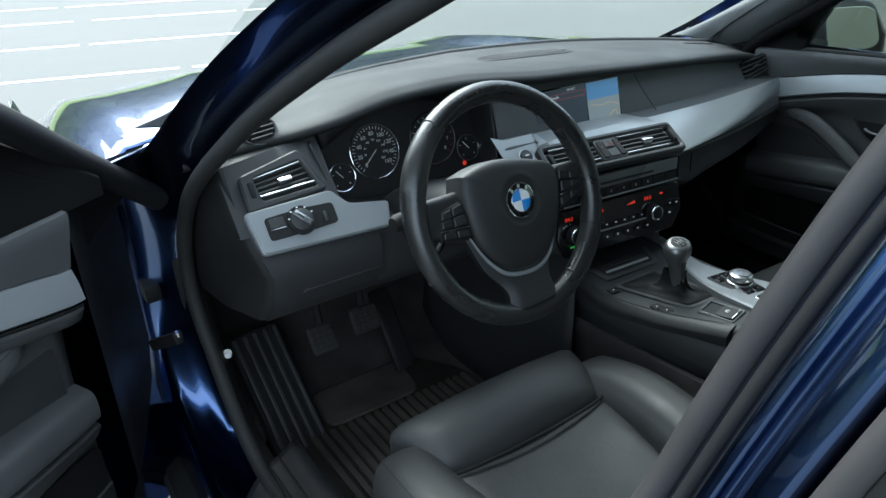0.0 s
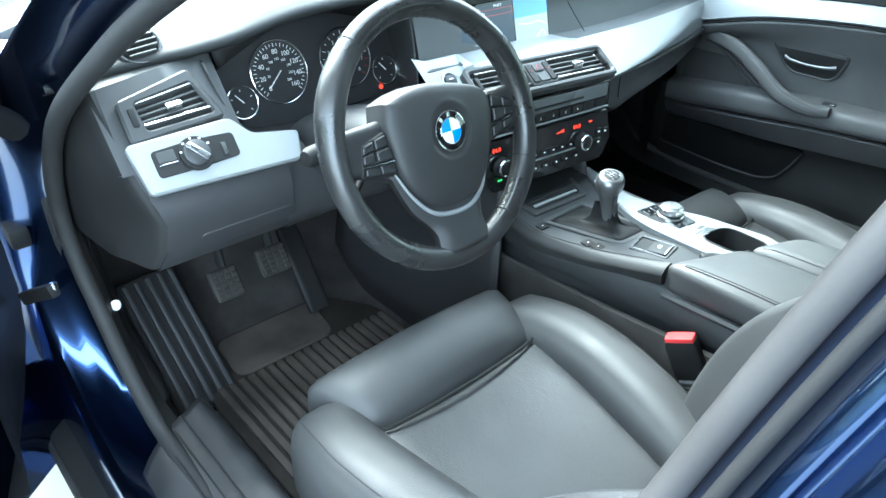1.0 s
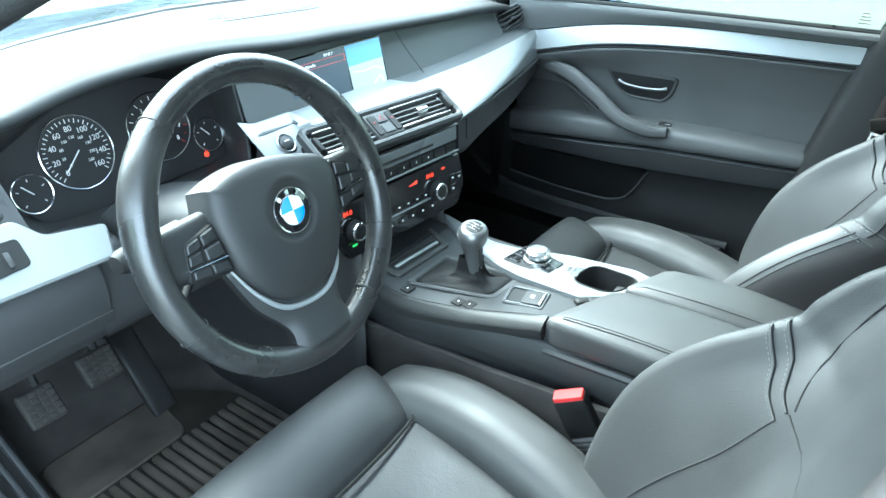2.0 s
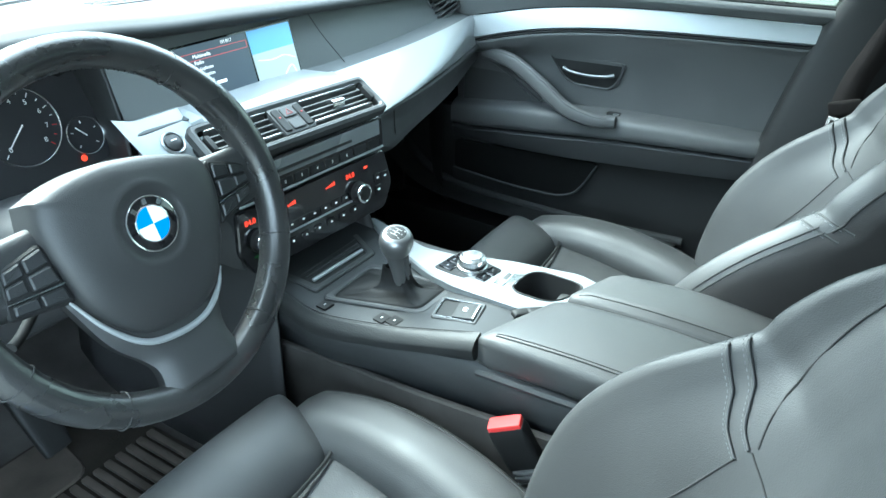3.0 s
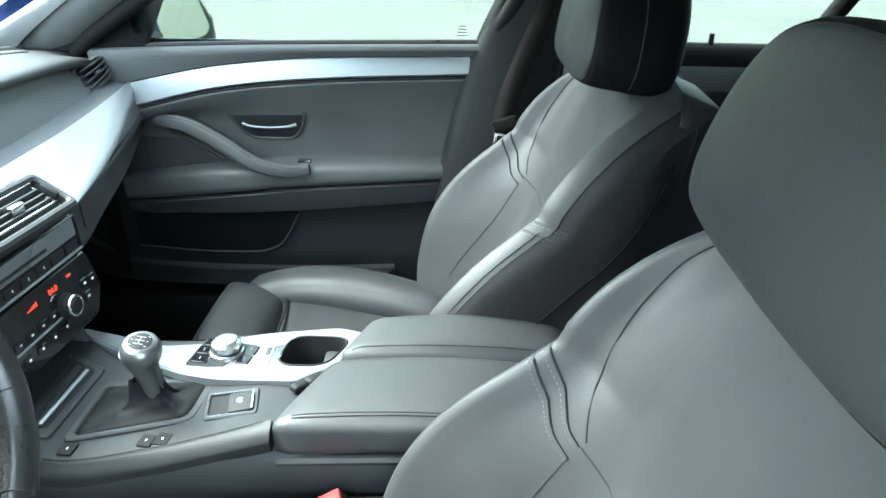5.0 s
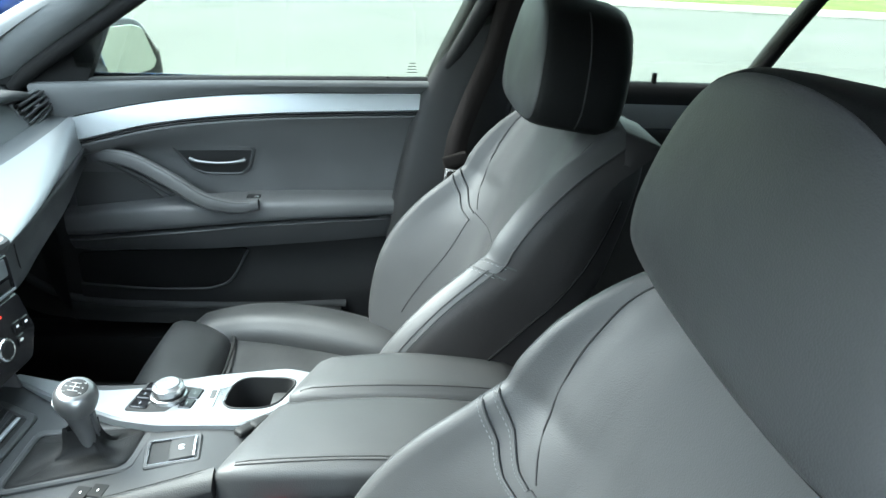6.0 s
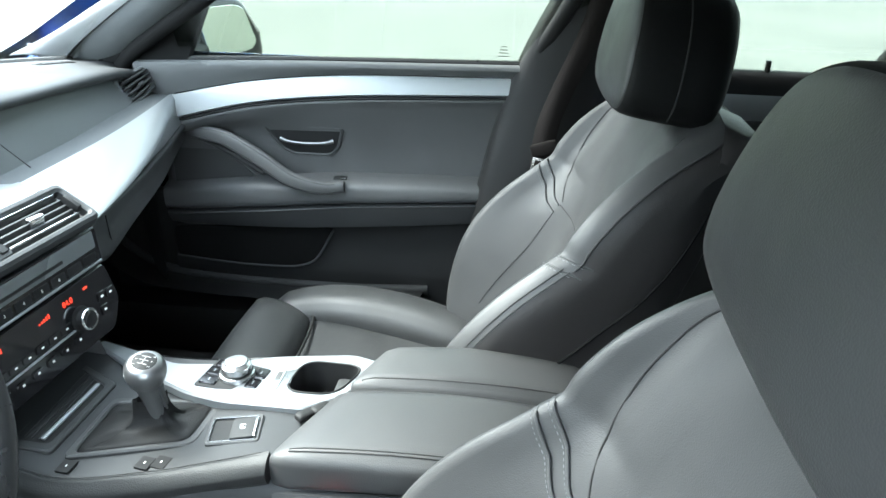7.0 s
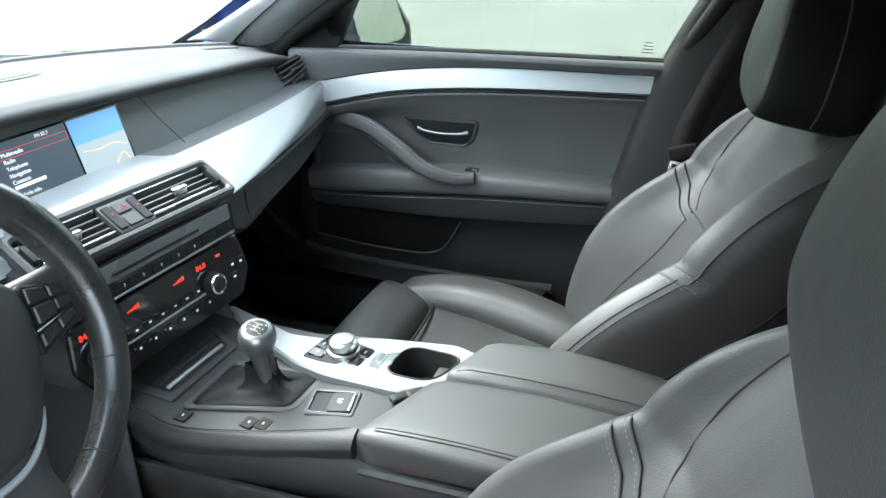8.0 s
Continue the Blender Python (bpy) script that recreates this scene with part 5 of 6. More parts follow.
part("armrest_base", box((0.21, 0.36, 0.06), (0.02, -0.40, 0.625), 0.01), PLASTIC, arm)
for k in (-1, 1):
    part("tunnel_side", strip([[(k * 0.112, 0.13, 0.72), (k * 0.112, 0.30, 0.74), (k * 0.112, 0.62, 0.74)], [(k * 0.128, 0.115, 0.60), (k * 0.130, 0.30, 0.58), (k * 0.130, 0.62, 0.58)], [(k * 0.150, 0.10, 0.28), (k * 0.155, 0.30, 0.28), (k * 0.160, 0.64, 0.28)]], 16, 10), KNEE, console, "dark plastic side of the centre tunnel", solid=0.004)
# gear lever
gear = thing("gear_lever", "silver and black gear knob with leather boot", "gear lever", (-0.02, 0.0, 0.655))
part("boot_frame", plate(rounded([(-0.088, 0.06), (-0.044, -0.084), (0.042, -0.09), (0.028, 0.058)], 0.012), pose(0, 0, 0.655), 0.006, 0.002, rounded([(-0.078, 0.05), (-0.038, -0.074), (0.034, -0.080), (0.018, 0.05)], 0.01)), PLASTIC, gear)
base = rounded([(-0.080, 0.052), (-0.038, -0.076), (0.036, -0.082), (0.020, 0.052)], 0.02, 5)
rows, bc = [], Vector((-0.012, -0.022))
for j, (f, z) in enumerate(((1.0, 0.657), (0.92, 0.661), (0.72, 0.662), (0.52, 0.664), (0.38, 0.668), (0.29, 0.676), (0.25, 0.686), (0.235, 0.696), (0.23, 0.703))):
    row = []
    for k, p in enumerate(base):
        a = 2 * math.pi * k / len(base)
        wob = 1 + (0.10 * math.sin(6 * a + j * 0.7) + 0.05 * math.sin(11 * a + 2)) * (0.15 + 0.85 * (1 - f)) * (f < 0.95)
        q = bc + (Vector(p) - bc) * f * wob
        row.append((q.x, q.y, z + 0.0025 * math.sin(4 * a + j * 0.8) * (0.2 < f < 0.9)))
    rows.append(row)
fine = [spline([r[k] for r in rows], 26) for k in range(len(base))]
rows = [[c[j] for c in fine] for j in range(26)]
part("boot", skin(rows, True), BOOT, gear, "folded black leather gear boot", flat=70)
NK = plane_at((-0.012, -0.024, 0.686), (-0.10, 0.08, 1))
part("knob_neck", lathe([(0.0125, -0.012), (0.0125, 0.006), (0.0135, 0.020), (0.0160, 0.034), (0.0198, 0.046), (0.0222, 0.055), (0.0224, 0.060)], NK, 32), KNOB, gear, "satin silver knob neck")
part("neck_inset", pillow((0.010, 0.005, 0.040), 0.0025, 6, lambda p: NK @ Vector((p.x * (1 + 8 * p.z), p.y - 0.0140 - 0.12 * max(0.0, p.z), p.z + 0.022))), PLASTIC, gear, "dark inset down the front of the knob neck")
GK = plane_at((-0.016, -0.019, 0.7005), (-0.18, -0.16, 1))
kb = part("knob", lathe([(0.0205, 0.034), (0.0228, 0.041), (0.0242, 0.049), (0.0236, 0.056), (0.0208, 0.062), (0.0165, 0.0652)], GK, 36), KNOB, gear, "satin silver knob head")
part("knob_cap", lathe([(0.0166, 0.0644), (0.011, 0.0664), (0.0, 0.0672)], GK, 32), DARK, kb, "black shift pattern cap")
for cx in (-0.006, 0.0, 0.006):
    part("pattern_bar", box((0.0007, 0.011, 0.0006), (cx, 0, 0.0670), 0), KNOB_MARK, kb, bend=GK)
part("pattern_bar", box((0.012, 0.0007, 0.0006), (0, 0, 0.0672), 0), KNOB_MARK, kb, bend=GK)
for k, (cx, cy) in enumerate(((-0.007, 0.009), (-0.007, -0.009), (0, 0.009), (0, -0.009), (0.007, 0.009), (0.007, -0.009))):
    words("numeral", str(k + 1), GK @ pose(cx * 1.15, cy, 0.0664), 0.0042, KNOB_MARK, kb)


# ---- seats ----
def seat(cx, low, head_at, tall, back, end, label):
    """A sport seat. low: how far its cushion is let down. head_at: y and z of the head restraint's middle and how full its face is, tall its lower half. back: how far its backrest is set back and down, end its upper end."""
    s = thing("sport_seat", label, "seat", (cx, -0.2, 0.3), "front seats")
    dz = -low
    B = pose(cx, -0.455, 0.53, 21, 0, 0) @ pose(0, -back[0], -back[1])  # backrest frame: x across, y forward, z up along the back

    def cush(p):
        t = (p.y + 0.20) / 0.40
        return Vector((cx + p.x * (0.86 + 0.10 * t), p.y - 0.235, p.z + 0.452 + dz + 0.030 * t - 0.012 * math.cos(p.x / 0.16 * 1.4)))
    part("seat_cushion", pillow((0.36, 0.38, 0.12), 0.025, 14, cush, 0.006), LEATHER_CLOTH, s, "perforated black leather seat centre")

    def thigh(p):
        t = p.y / 0.13 + 0.5
        hw = 0.80 + 0.22 * t
        return Vector((cx + p.x * hw, p.y + 0.006, p.z + 0.488 + dz + 0.020 * t - 0.010 * (p.x / 0.2) ** 2 - (0.03 * (1 - t) if p.z < 0 else 0) + (0.022 if p.z > 0 else 0) * math.sin(math.pi * min(1, max(0, t * 0.8 + 0.1)))))
    part("thigh_support", pillow((0.395, 0.13, 0.115), 0.022, 14, thigh, 0.004), LEATHER, s, "black leather thigh support")
    part("thigh_seam", tube([(cx + 0.155 * math.sin(q * math.pi / 20 - math.pi / 2), -0.060 - 0.012 * math.cos(q * math.pi / 20 - math.pi / 2), 0.543 + dz) for q in range(21)], 0.003, 6), DARK, s)
    for k in (-1, 1):
        def bol(p, k=k):
            t = min(1.0, max(0.0, p.y / 0.46 + 0.5))
            up = 0.052 * math.sin(math.pi * min(1, 0.10 + t * 0.80)) ** 0.7
            mid = 0.150 + 0.062 * math.sin(math.pi * 0.5 * min(1, t * 1.25)) ** 1.2 - 0.012 * max(0.0, t - 0.75) * 4
            wide = 0.95 + 0.10 * math.sin(math.pi * t)
            return Vector((cx + k * mid + p.x * wide, p.y - 0.19 + 0.012 * k * 0, 0.452 + dz + p.z + up * (1 if p.z > -0.03 else 0.3) + 0.006 * t))
        bm = pillow((0.112, 0.47, 0.145), 0.045, 14, bol, 0.003)
        bmesh.ops.recalc_face_normals(bm, faces=bm.faces)
        soft = BVHTree.FromBMesh(bm)
        part("seat_bolster", bm, LEATHER, s, "black leather seat side bolster")
        part("bolster_seam", tube(snapped(soft, [(cx + k * (0.188 + 0.055 * math.sin(math.pi * 0.5 * min(1, t * 1.25)) ** 1.2 - 0.010 * max(0.0, t - 0.75) * 4), -0.42 + 0.45 * t, 0.518 + dz + 0.052 * math.sin(math.pi * min(1, 0.10 + t * 0.80)) ** 0.7 + 0.006 * t) for t in (q / 24 for q in range(2, 24))]), 0.0011, 6), THREAD, s)
    part("seat_base", pillow((0.44, 0.44, 0.16), 0.03, 6, lambda p: Vector((cx + p.x, p.y - 0.19, p.z + 0.37 + dz * 0.5))), DARK, s, "black plastic seat base")
    for k in (-1, 1):
        part("seat_rail", box((0.04, 0.5, 0.03), (cx + k * 0.17, -0.18, 0.285), 0.005), DARK, s)
    # backrest: one skin whose sections carry the side wings
    W = curve1([-0.05, 0.05, 0.18, 0.30, 0.40, 0.48, 0.54, 0.59], [0.205, 0.235, 0.252, 0.242, 0.236, 0.218, 0.188, 0.13])
    D = curve1([-0.08, -0.02, 0.04, 0.10, 0.15, 0.20, 0.25, 0.30, 0.325, 0.338, 0.36, 0.39, 0.42, 0.46, 0.50, 0.55, 0.59], [0.11, 0.142, 0.158, 0.164, 0.160, 0.147, 0.127, 0.101, 0.088, 0.081, 0.080, 0.074, 0.065, 0.047, 0.022, -0.022, -0.065])
    T = curve1([-0.05, 0.1, 0.3, 0.45, 0.52, 0.59], [0.085, 0.090, 0.096, 0.090, 0.084, 0.066])
    N = curve1([-0.05, 0.25, 0.42, 0.55, 0.59], [0.0, 0.004, 0.008, -0.006, -0.022])
    K = curve1([0.05, 0.18, 0.30, 0.42, 0.5], [0.80, 0.74, 0.60, 0.52, 0.55])
    FACE = (0.0, 0.22, 0.46, 0.60, 0.78, 0.86, 0.92, 0.962, 0.993, 1.0)

    def depths(v):
        """How far forward the face stands at each of FACE."""
        d, c, k = D(v), N(v), K(v)
        return [c - 0.004, c - 0.002, 0.004 + c, 0.26 * d + c, k * d + 0.3 * c, d, d - 0.006, d - 0.020, d - 0.042, min(0.3 * d, d - 0.062)]

    def section(v):
        w, t = W(v), T(v)
        half = [(0.0, -t - 0.006), (0.55 * w, -t), (0.86 * w, -t * 0.92), (0.985 * w, -t * 0.45)] + [(f * w, y) for f, y in zip(reversed(FACE), reversed(depths(v)))][:-1]
        loop = [(x, y) for x, y in half] + [(0.0, N(v) - 0.004)] + [(-x, y) for x, y in reversed(half[1:])]
        q = [Vector((x, y, 0)) for x, y in loop]
        sm = spline(q + [q[0]], 73)[:-1]
        return [B @ Vector((p.x, p.y, v)) for p in sm]
    rows = [section(-0.05 + (end + 0.05) * i / 128) for i in range(129)]
    top = [B @ Vector((0, -0.03, end + 0.01)) + (p - B @ Vector((0, -0.03, end))) * 0.6 for p in rows[-1]]
    shape = skin(rows + [top], True, True)
    shape.verts.index_update()
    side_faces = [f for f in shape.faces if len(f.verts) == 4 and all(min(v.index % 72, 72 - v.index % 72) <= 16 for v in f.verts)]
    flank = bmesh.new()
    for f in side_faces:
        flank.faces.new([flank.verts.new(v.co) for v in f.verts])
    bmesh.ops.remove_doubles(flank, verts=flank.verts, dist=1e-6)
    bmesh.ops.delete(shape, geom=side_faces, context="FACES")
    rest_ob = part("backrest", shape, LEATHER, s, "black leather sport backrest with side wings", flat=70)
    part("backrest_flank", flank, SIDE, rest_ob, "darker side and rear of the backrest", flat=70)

    tree = BVHTree.FromPolygons([p for r in rows + [top] for p in r], [(i * 72 + j, i * 72 + (j + 1) % 72, (i + 1) * 72 + (j + 1) % 72, (i + 1) * 72 + j) for i in range(129) for j in range(72)])

    def rest(p, lift):
        """The nearest place on the backrest, lifted off it."""
        at, nor = tree.find_nearest(p)[:2]
        out = at - (B @ Vector((0, -0.05, (B.inverted() @ at).z)))
        return at + nor * (lift if nor.dot(out) > 0 else -lift)

    def on(v, f, lift=0.0002):
        """A place on the backrest's face: height v, f from the middle to the side."""
        w, y = W(v), curve1(FACE, depths(v))(f)
        return B @ Vector((f * w, y + lift, v))
    for k in (-1, 1):
        def kk(v, f, lift=0.0002):
            p = B.inverted() @ on(v, f, lift)
            return rest(B @ Vector((k * p.x, p.y, p.z)), lift)
        def seam(points, n, lift=-0.0004):
            return [kk(p.y, p.x, lift) for p in spline([(f, v, 0) for f, v in points], n)]
        part("wing_seam", tube(seam(((0.62, 0.258), (0.62, 0.20), (0.63, 0.16), (0.665, 0.09), (0.70, 0.02)), 30), 0.0009, 6), THREAD, s)
        folds = (((0.62, 0.257), (0.71, 0.266), (0.80, 0.290), (0.87, 0.313), (0.99, 0.324)), ((0.62, 0.274), (0.69, 0.281), (0.79, 0.306), (0.87, 0.330), (0.99, 0.342)))
        for line in folds:
            part("step_fold", tube(seam(line, 36, -0.0012), 0.0019, 10), LEATHER, s)
        for line in folds:
            stitches = seam([(f + 0.003, v - 0.0035) for f, v in line], 60, 0.0002)
            for q in range(0, 58, 2):
                part("step_stitch", tube(stitches[q:q + 2], 0.0005, 5), STITCH, s)
        part("shoulder_seam", tube(seam(((0.61, 0.283), (0.73, 0.330), (0.78, 0.380), (0.80, 0.435), (0.81, 0.480), (0.78, 0.525)), 40), 0.0010, 6), THREAD, s)
        part("panel_seam", tube(seam(((0.61, 0.276), (0.45, 0.266), (0.25, 0.258), (0.0, 0.255)), 24), 0.0009, 6), THREAD, s)
        for off in (0.0, 0.018):
            part("edge_seam", tube([kk(0.0 + 0.325 * q / 20, 0.950 + off, 0.0006) for q in range(21)], 0.0009, 6), THREAD, s)
        part("side_seam", tube([kk(0.330 + (end - 0.345) * q / 16, 0.972, 0.0006) for q in range(17)], 0.0015, 6), THREAD, s)
    shell = curve1([0.06, 0.188, 0.255, 0.328, 0.405, 0.505], [0.088, 0.030, -0.001, -0.035, -0.054, -0.065])
    for k in (-1, 1):
        side_line = lambda v, off: rest(B @ Vector((k * W(v), shell(v + 0.0) + off, v)), 0.001)
        part("shell_gap", tube([side_line(0.04 + 0.44 * q / 24, 0.001) for q in range(25)], 0.0020, 6), GASKET, s)
    # hard back shell
    rows = []
    for i in range(15):
        u = -1 + 2 * i / 14
        rows.append([B @ Vector((u * W(v) * 0.93, -T(v) - 0.012 + 0.05 * abs(u) ** 5, v)) for v in (-0.09 + 0.60 * q / 16 for q in range(17))])
    part("back_shell", skin(rows), PLASTIC, s, "hard black seat back shell", solid=0.006)
    for k in (-1, 1):
        part("hinge_cover", pillow((0.03, 0.17, 0.13), 0.014, 6, lambda p, k=k: pose(cx + k * 0.235, -0.46, 0.50 + dz * 0.5, 30, 0, 0) @ p), PLASTIC, s, "black hinge cover")
    # head restraint: a domed pad with a curved face, and a darker shell behind it
    H = pose(cx, head_at[0], head_at[1], 9, 0, 0)
    half = [(0.0, -0.062), (0.07, -0.062), (0.125, -0.060), (0.148, -0.054), (0.157, -0.040), (0.157, -0.024), (0.150, -0.004), (0.141, 0.018), (0.129, 0.038), (0.112, 0.058), (0.090, 0.074), (0.056, 0.085), (0.022, 0.089), (0.0, 0.0895)]
    half = [(x, z * tall if z < 0 else z) for x, z in half]
    ring = spline([(x, 0, z) for x, z in half] + [(-x, 0, z) for x, z in reversed(half[:-1])], 97)[:-1]

    def layers(steps):
        rows = []
        for f, y, top in steps:
            y = y * head_at[2] if y > 0 else y
            rows.append([H @ Vector((p.x * f, y - 0.38 * (p.x * f) ** 2 * (1 if y > -0.05 else 0.4) - top * max(0.0, 0.008 + (p.z - 0.008) * f) * 0.9, 0.008 + (p.z - 0.008) * f)) for p in ring])
        return skin(rows, True, True)
    h = part("head_restraint", layers([(0.03, 0.066, 0.05), (0.3, 0.0655, 0.05), (0.6, 0.064, 0.05), (0.8, 0.0615, 0.05), (0.89, 0.0597, 0.05), (0.930, 0.0578, 0.05), (0.942, 0.0562, 0.05), (0.93, 0.048, 0.05)]), LEATHER, s, "padded black leather head restraint", flat=60)
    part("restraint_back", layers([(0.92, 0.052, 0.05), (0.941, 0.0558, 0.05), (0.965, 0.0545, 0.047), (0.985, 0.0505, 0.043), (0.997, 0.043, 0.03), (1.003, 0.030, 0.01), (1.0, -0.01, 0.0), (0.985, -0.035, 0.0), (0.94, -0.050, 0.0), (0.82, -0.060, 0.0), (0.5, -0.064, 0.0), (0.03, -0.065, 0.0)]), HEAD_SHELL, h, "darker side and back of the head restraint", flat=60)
    for k in (-1, 1):
        edge = [H @ Vector((k * (x * 1.003 + 0.0008), 0.012 - 0.38 * x * x, z)) for x, z in half[3:11]]
        part("head_seam", tube(edge, 0.0012, 6, 30), THREAD, h)
        part("post", tube([H @ Vector((k * 0.06, -0.035, -0.085)), H @ Vector((k * 0.06, -0.03, -0.05))], 0.006, 10), CHROME, s, "chrome head restraint post")
    return s


seat(-0.383, 0.0, (-0.627, 1.098, 1.0), 1.0, (0.0, 0.0), 0.59, "black leather sport driver seat with thigh support")
seat(0.374, 0.045, (-0.651, 1.090, 1.30), 1.4, (0.024, 0.015), 0.56, "black leather sport passenger seat beside the console")

# belt buckle
buck = thing("belt_buckle", "black seat belt buckle with red release button", "seat belt buckle", (-0.12, -0.30, 0.45))
BK = plane_at((-0.131, -0.268, 0.600), (-0.22, 0.42, 1), (0.3, -1, 0))
part("buckle_body", pillow((0.048, 0.024, 0.072), 0.006, 6, lambda p: BK @ (p + Vector((0, 0, -0.0155)))), DARK, buck)
part("red_button", pillow((0.043, 0.020, 0.012), 0.003, 4, lambda p: BK @ (p + Vector((0, 0, 0.020)))), RED, buck, "bright red release button")
for k in range(12):
    part("sleeve_fold", pillow((0.040, 0.026, 0.0085), 0.0038, 3, lambda p, k=k: BK @ (p + Vector((0, 0, -0.056 - 0.0095 * k)))), SLEEVE, buck, "grey ribbed sleeve")

# passenger belt
belt = thing("seat_belt", "black seat belt with metal tongue on the pillar", "seat belt", (0.65, -0.5, 0.8))
part("webbing", skin([[Vector(p) + Vector((0, 0.022 * e, 0)) for e in (-1, 1)] for p in spline([(0.615, -0.60, 1.22), (0.645, -0.575, 1.08), (0.668, -0.53, 0.95), (0.665, -0.505, 0.86), (0.655, -0.50, 0.70), (0.66, -0.46, 0.50)], 24)]), BELT, belt, solid=0.002)
part("tongue_grip", pillow((0.010, 0.052, 0.026), 0.004, 4, lambda p: pose(0.655, -0.505, 0.842, -18, 0, 0) @ p), BELT, belt)
part("tongue", plate(rounded(rect(0.026, 0.034), 0.004), plane_at((0.648, -0.496, 0.808), (-1, 0.2, 0), (0, 1, 0.1)), 0.0025, 0.0006, rounded(rect(0.014, 0.014, 0, -0.004), 0.002)), CHROME, belt, "steel belt tongue")

# ---- passenger door, closed; the same parts serve the open driver door ----
def door(name, label, m, side):
    """A front door in car coordinates for the right side; side -1 mirrors it."""
    d = thing(name, label, "car door")
    F = m @ (Matrix.Diagonal((side, 1, 1, 1)))
    def add(nm, bm, mat, parent=d, lab="", solid=0.0, flat=42):
        bm.transform(F)
        if side < 0:
            bmesh.ops.reverse_faces(bm, faces=bm.faces)
        return part(nm, bm, mat, parent, lab, solid=solid, flat=flat)
    tz = curve1([-0.46, -0.42, -0.1, 0.1, 0.28, 0.33], [0.96, 0.958, 0.95, 0.93, 0.893, 0.88])
    bz = curve1([-0.46, -0.42, -0.1, 0.1, 0.28, 0.33], [0.925, 0.923, 0.908, 0.885, 0.842, 0.83])
    beltz = curve1([-0.46, 0.0, 0.33], [0.985, 0.975, 0.962])
    ys = [0.34 - 0.80 * i / 40 for i in range(41)]
    add("door_top", skin([spline([(0.728, y, beltz(y) - 0.012), (0.722, y, beltz(y) + 0.002), (0.708, y, beltz(y) + 0.004), (0.703, y, beltz(y) - 0.008), (0.722, y, tz(y) + 0.003)], 12) for y in ys]), DOOR_TOP, lab="soft black door top")
    add("door_trim", skin([[(0.726, y, tz(y) + 0.001), (0.722, y, tz(y)), (0.716, y, tz(y) * 0.6 + bz(y) * 0.4), (0.712, y, bz(y) + 0.006), (0.722, y, bz(y))] for y in ys]), ALU, lab="brushed aluminium door trim")
    add("trim_bead", tube([(0.7195, y, bz(y) - 0.003) for y in ys], 0.0022, 8), DARK)
    add("door_panel", skin([spline([(0.721, y, bz(y) - 0.006), (0.736, y, bz(y) - 0.03), (0.766, y, 0.815), (0.775, y, 0.76), (0.779, y, 0.715), (0.782, y, 0.665)], 18) for y in ys]), DOOR_CARD, lab="black leather door panel", solid=0.003)
    ax = curve1([-0.46, -0.38, -0.2, 0.0, 0.15, 0.33], [0.735, 0.722, 0.715, 0.715, 0.725, 0.745])
    az = curve1([-0.46, -0.1, 0.1, 0.33], [0.728, 0.720, 0.703, 0.676])
    bt = curve1([-0.46, -0.35, -0.08, 0.10, 0.31], [0.692, 0.686, 0.667, 0.645, 0.617])
    bh = curve1([-0.46, -0.08, 0.15, 0.33], [0.045, 0.052, 0.042, 0.030])
    add("door_armrest", skin([spline([(0.780, y, az(y) + 0.008), (ax(y) + 0.025, y, az(y) + 0.005), (ax(y) + 0.006, y, az(y) - 0.002), (ax(y), y, az(y) * 0.7 + bt(y) * 0.3), (ax(y) + 0.002, y, az(y) * 0.2 + bt(y) * 0.8), (ax(y) + 0.020, y, bt(y) + 0.002)], 16) for y in ys]), DOOR_CARD, lab="padded door armrest")
    add("lower_band", skin([spline([(ax(y) + 0.024, y, bt(y) + 0.002), (ax(y) + 0.008, y, bt(y) - 0.003), (ax(y) + 0.008, y, bt(y) - 0.010), (ax(y) + 0.020, y, bt(y) - bh(y)), (ax(y) + 0.026, y, bt(y) - bh(y) - 0.005), (0.770, y, bt(y) - bh(y) - 0.010)], 14) for y in ys]), PLASTIC, lab="flat plastic band under the armrest")
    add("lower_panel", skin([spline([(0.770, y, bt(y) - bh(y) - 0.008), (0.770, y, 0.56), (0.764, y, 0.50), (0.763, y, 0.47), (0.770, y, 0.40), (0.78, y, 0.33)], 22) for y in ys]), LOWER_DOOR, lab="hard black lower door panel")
    # no hollow here: a near-black plate paints the shade inside the pocket
    add("map_pocket_shade", plate(rounded([(0.335, 0.575), (0.0, 0.597), (-0.051, 0.592), (-0.020, 0.536), (0.002, 0.508), (0.040, 0.494), (0.192, 0.489), (0.335, 0.500)], 0.014), Matrix(((0, 0, -1, 0.766), (1, 0, 0, 0), (0, 1, 0, 0), (0, 0, 0, 1))), 0.006, 0.0015), GASKET, lab="near-black plate painted as the shaded map pocket opening")
    add("pocket_lip", tube([(0.7585, y, z) for y, z in ((0.335, 0.500), (0.192, 0.489), (0.075, 0.489), (0.036, 0.494), (0.002, 0.508), (-0.020, 0.536), (-0.036, 0.566), (-0.049, 0.590))], 0.0026, 8, 50), PLASTIC, lab="thin lip round the map pocket")
    add("door_skin", skin([[(0.79, y, 0.33), (0.86, y, 0.45), (0.875, y, 0.65), (0.85, y, 0.88), (0.765, y, 0.975), (0.735, y, 0.985)] for y in [0.585 - 1.045 * i / 10 for i in range(11)]]), PAINT, lab="glossy blue outer door skin", solid=0.003)
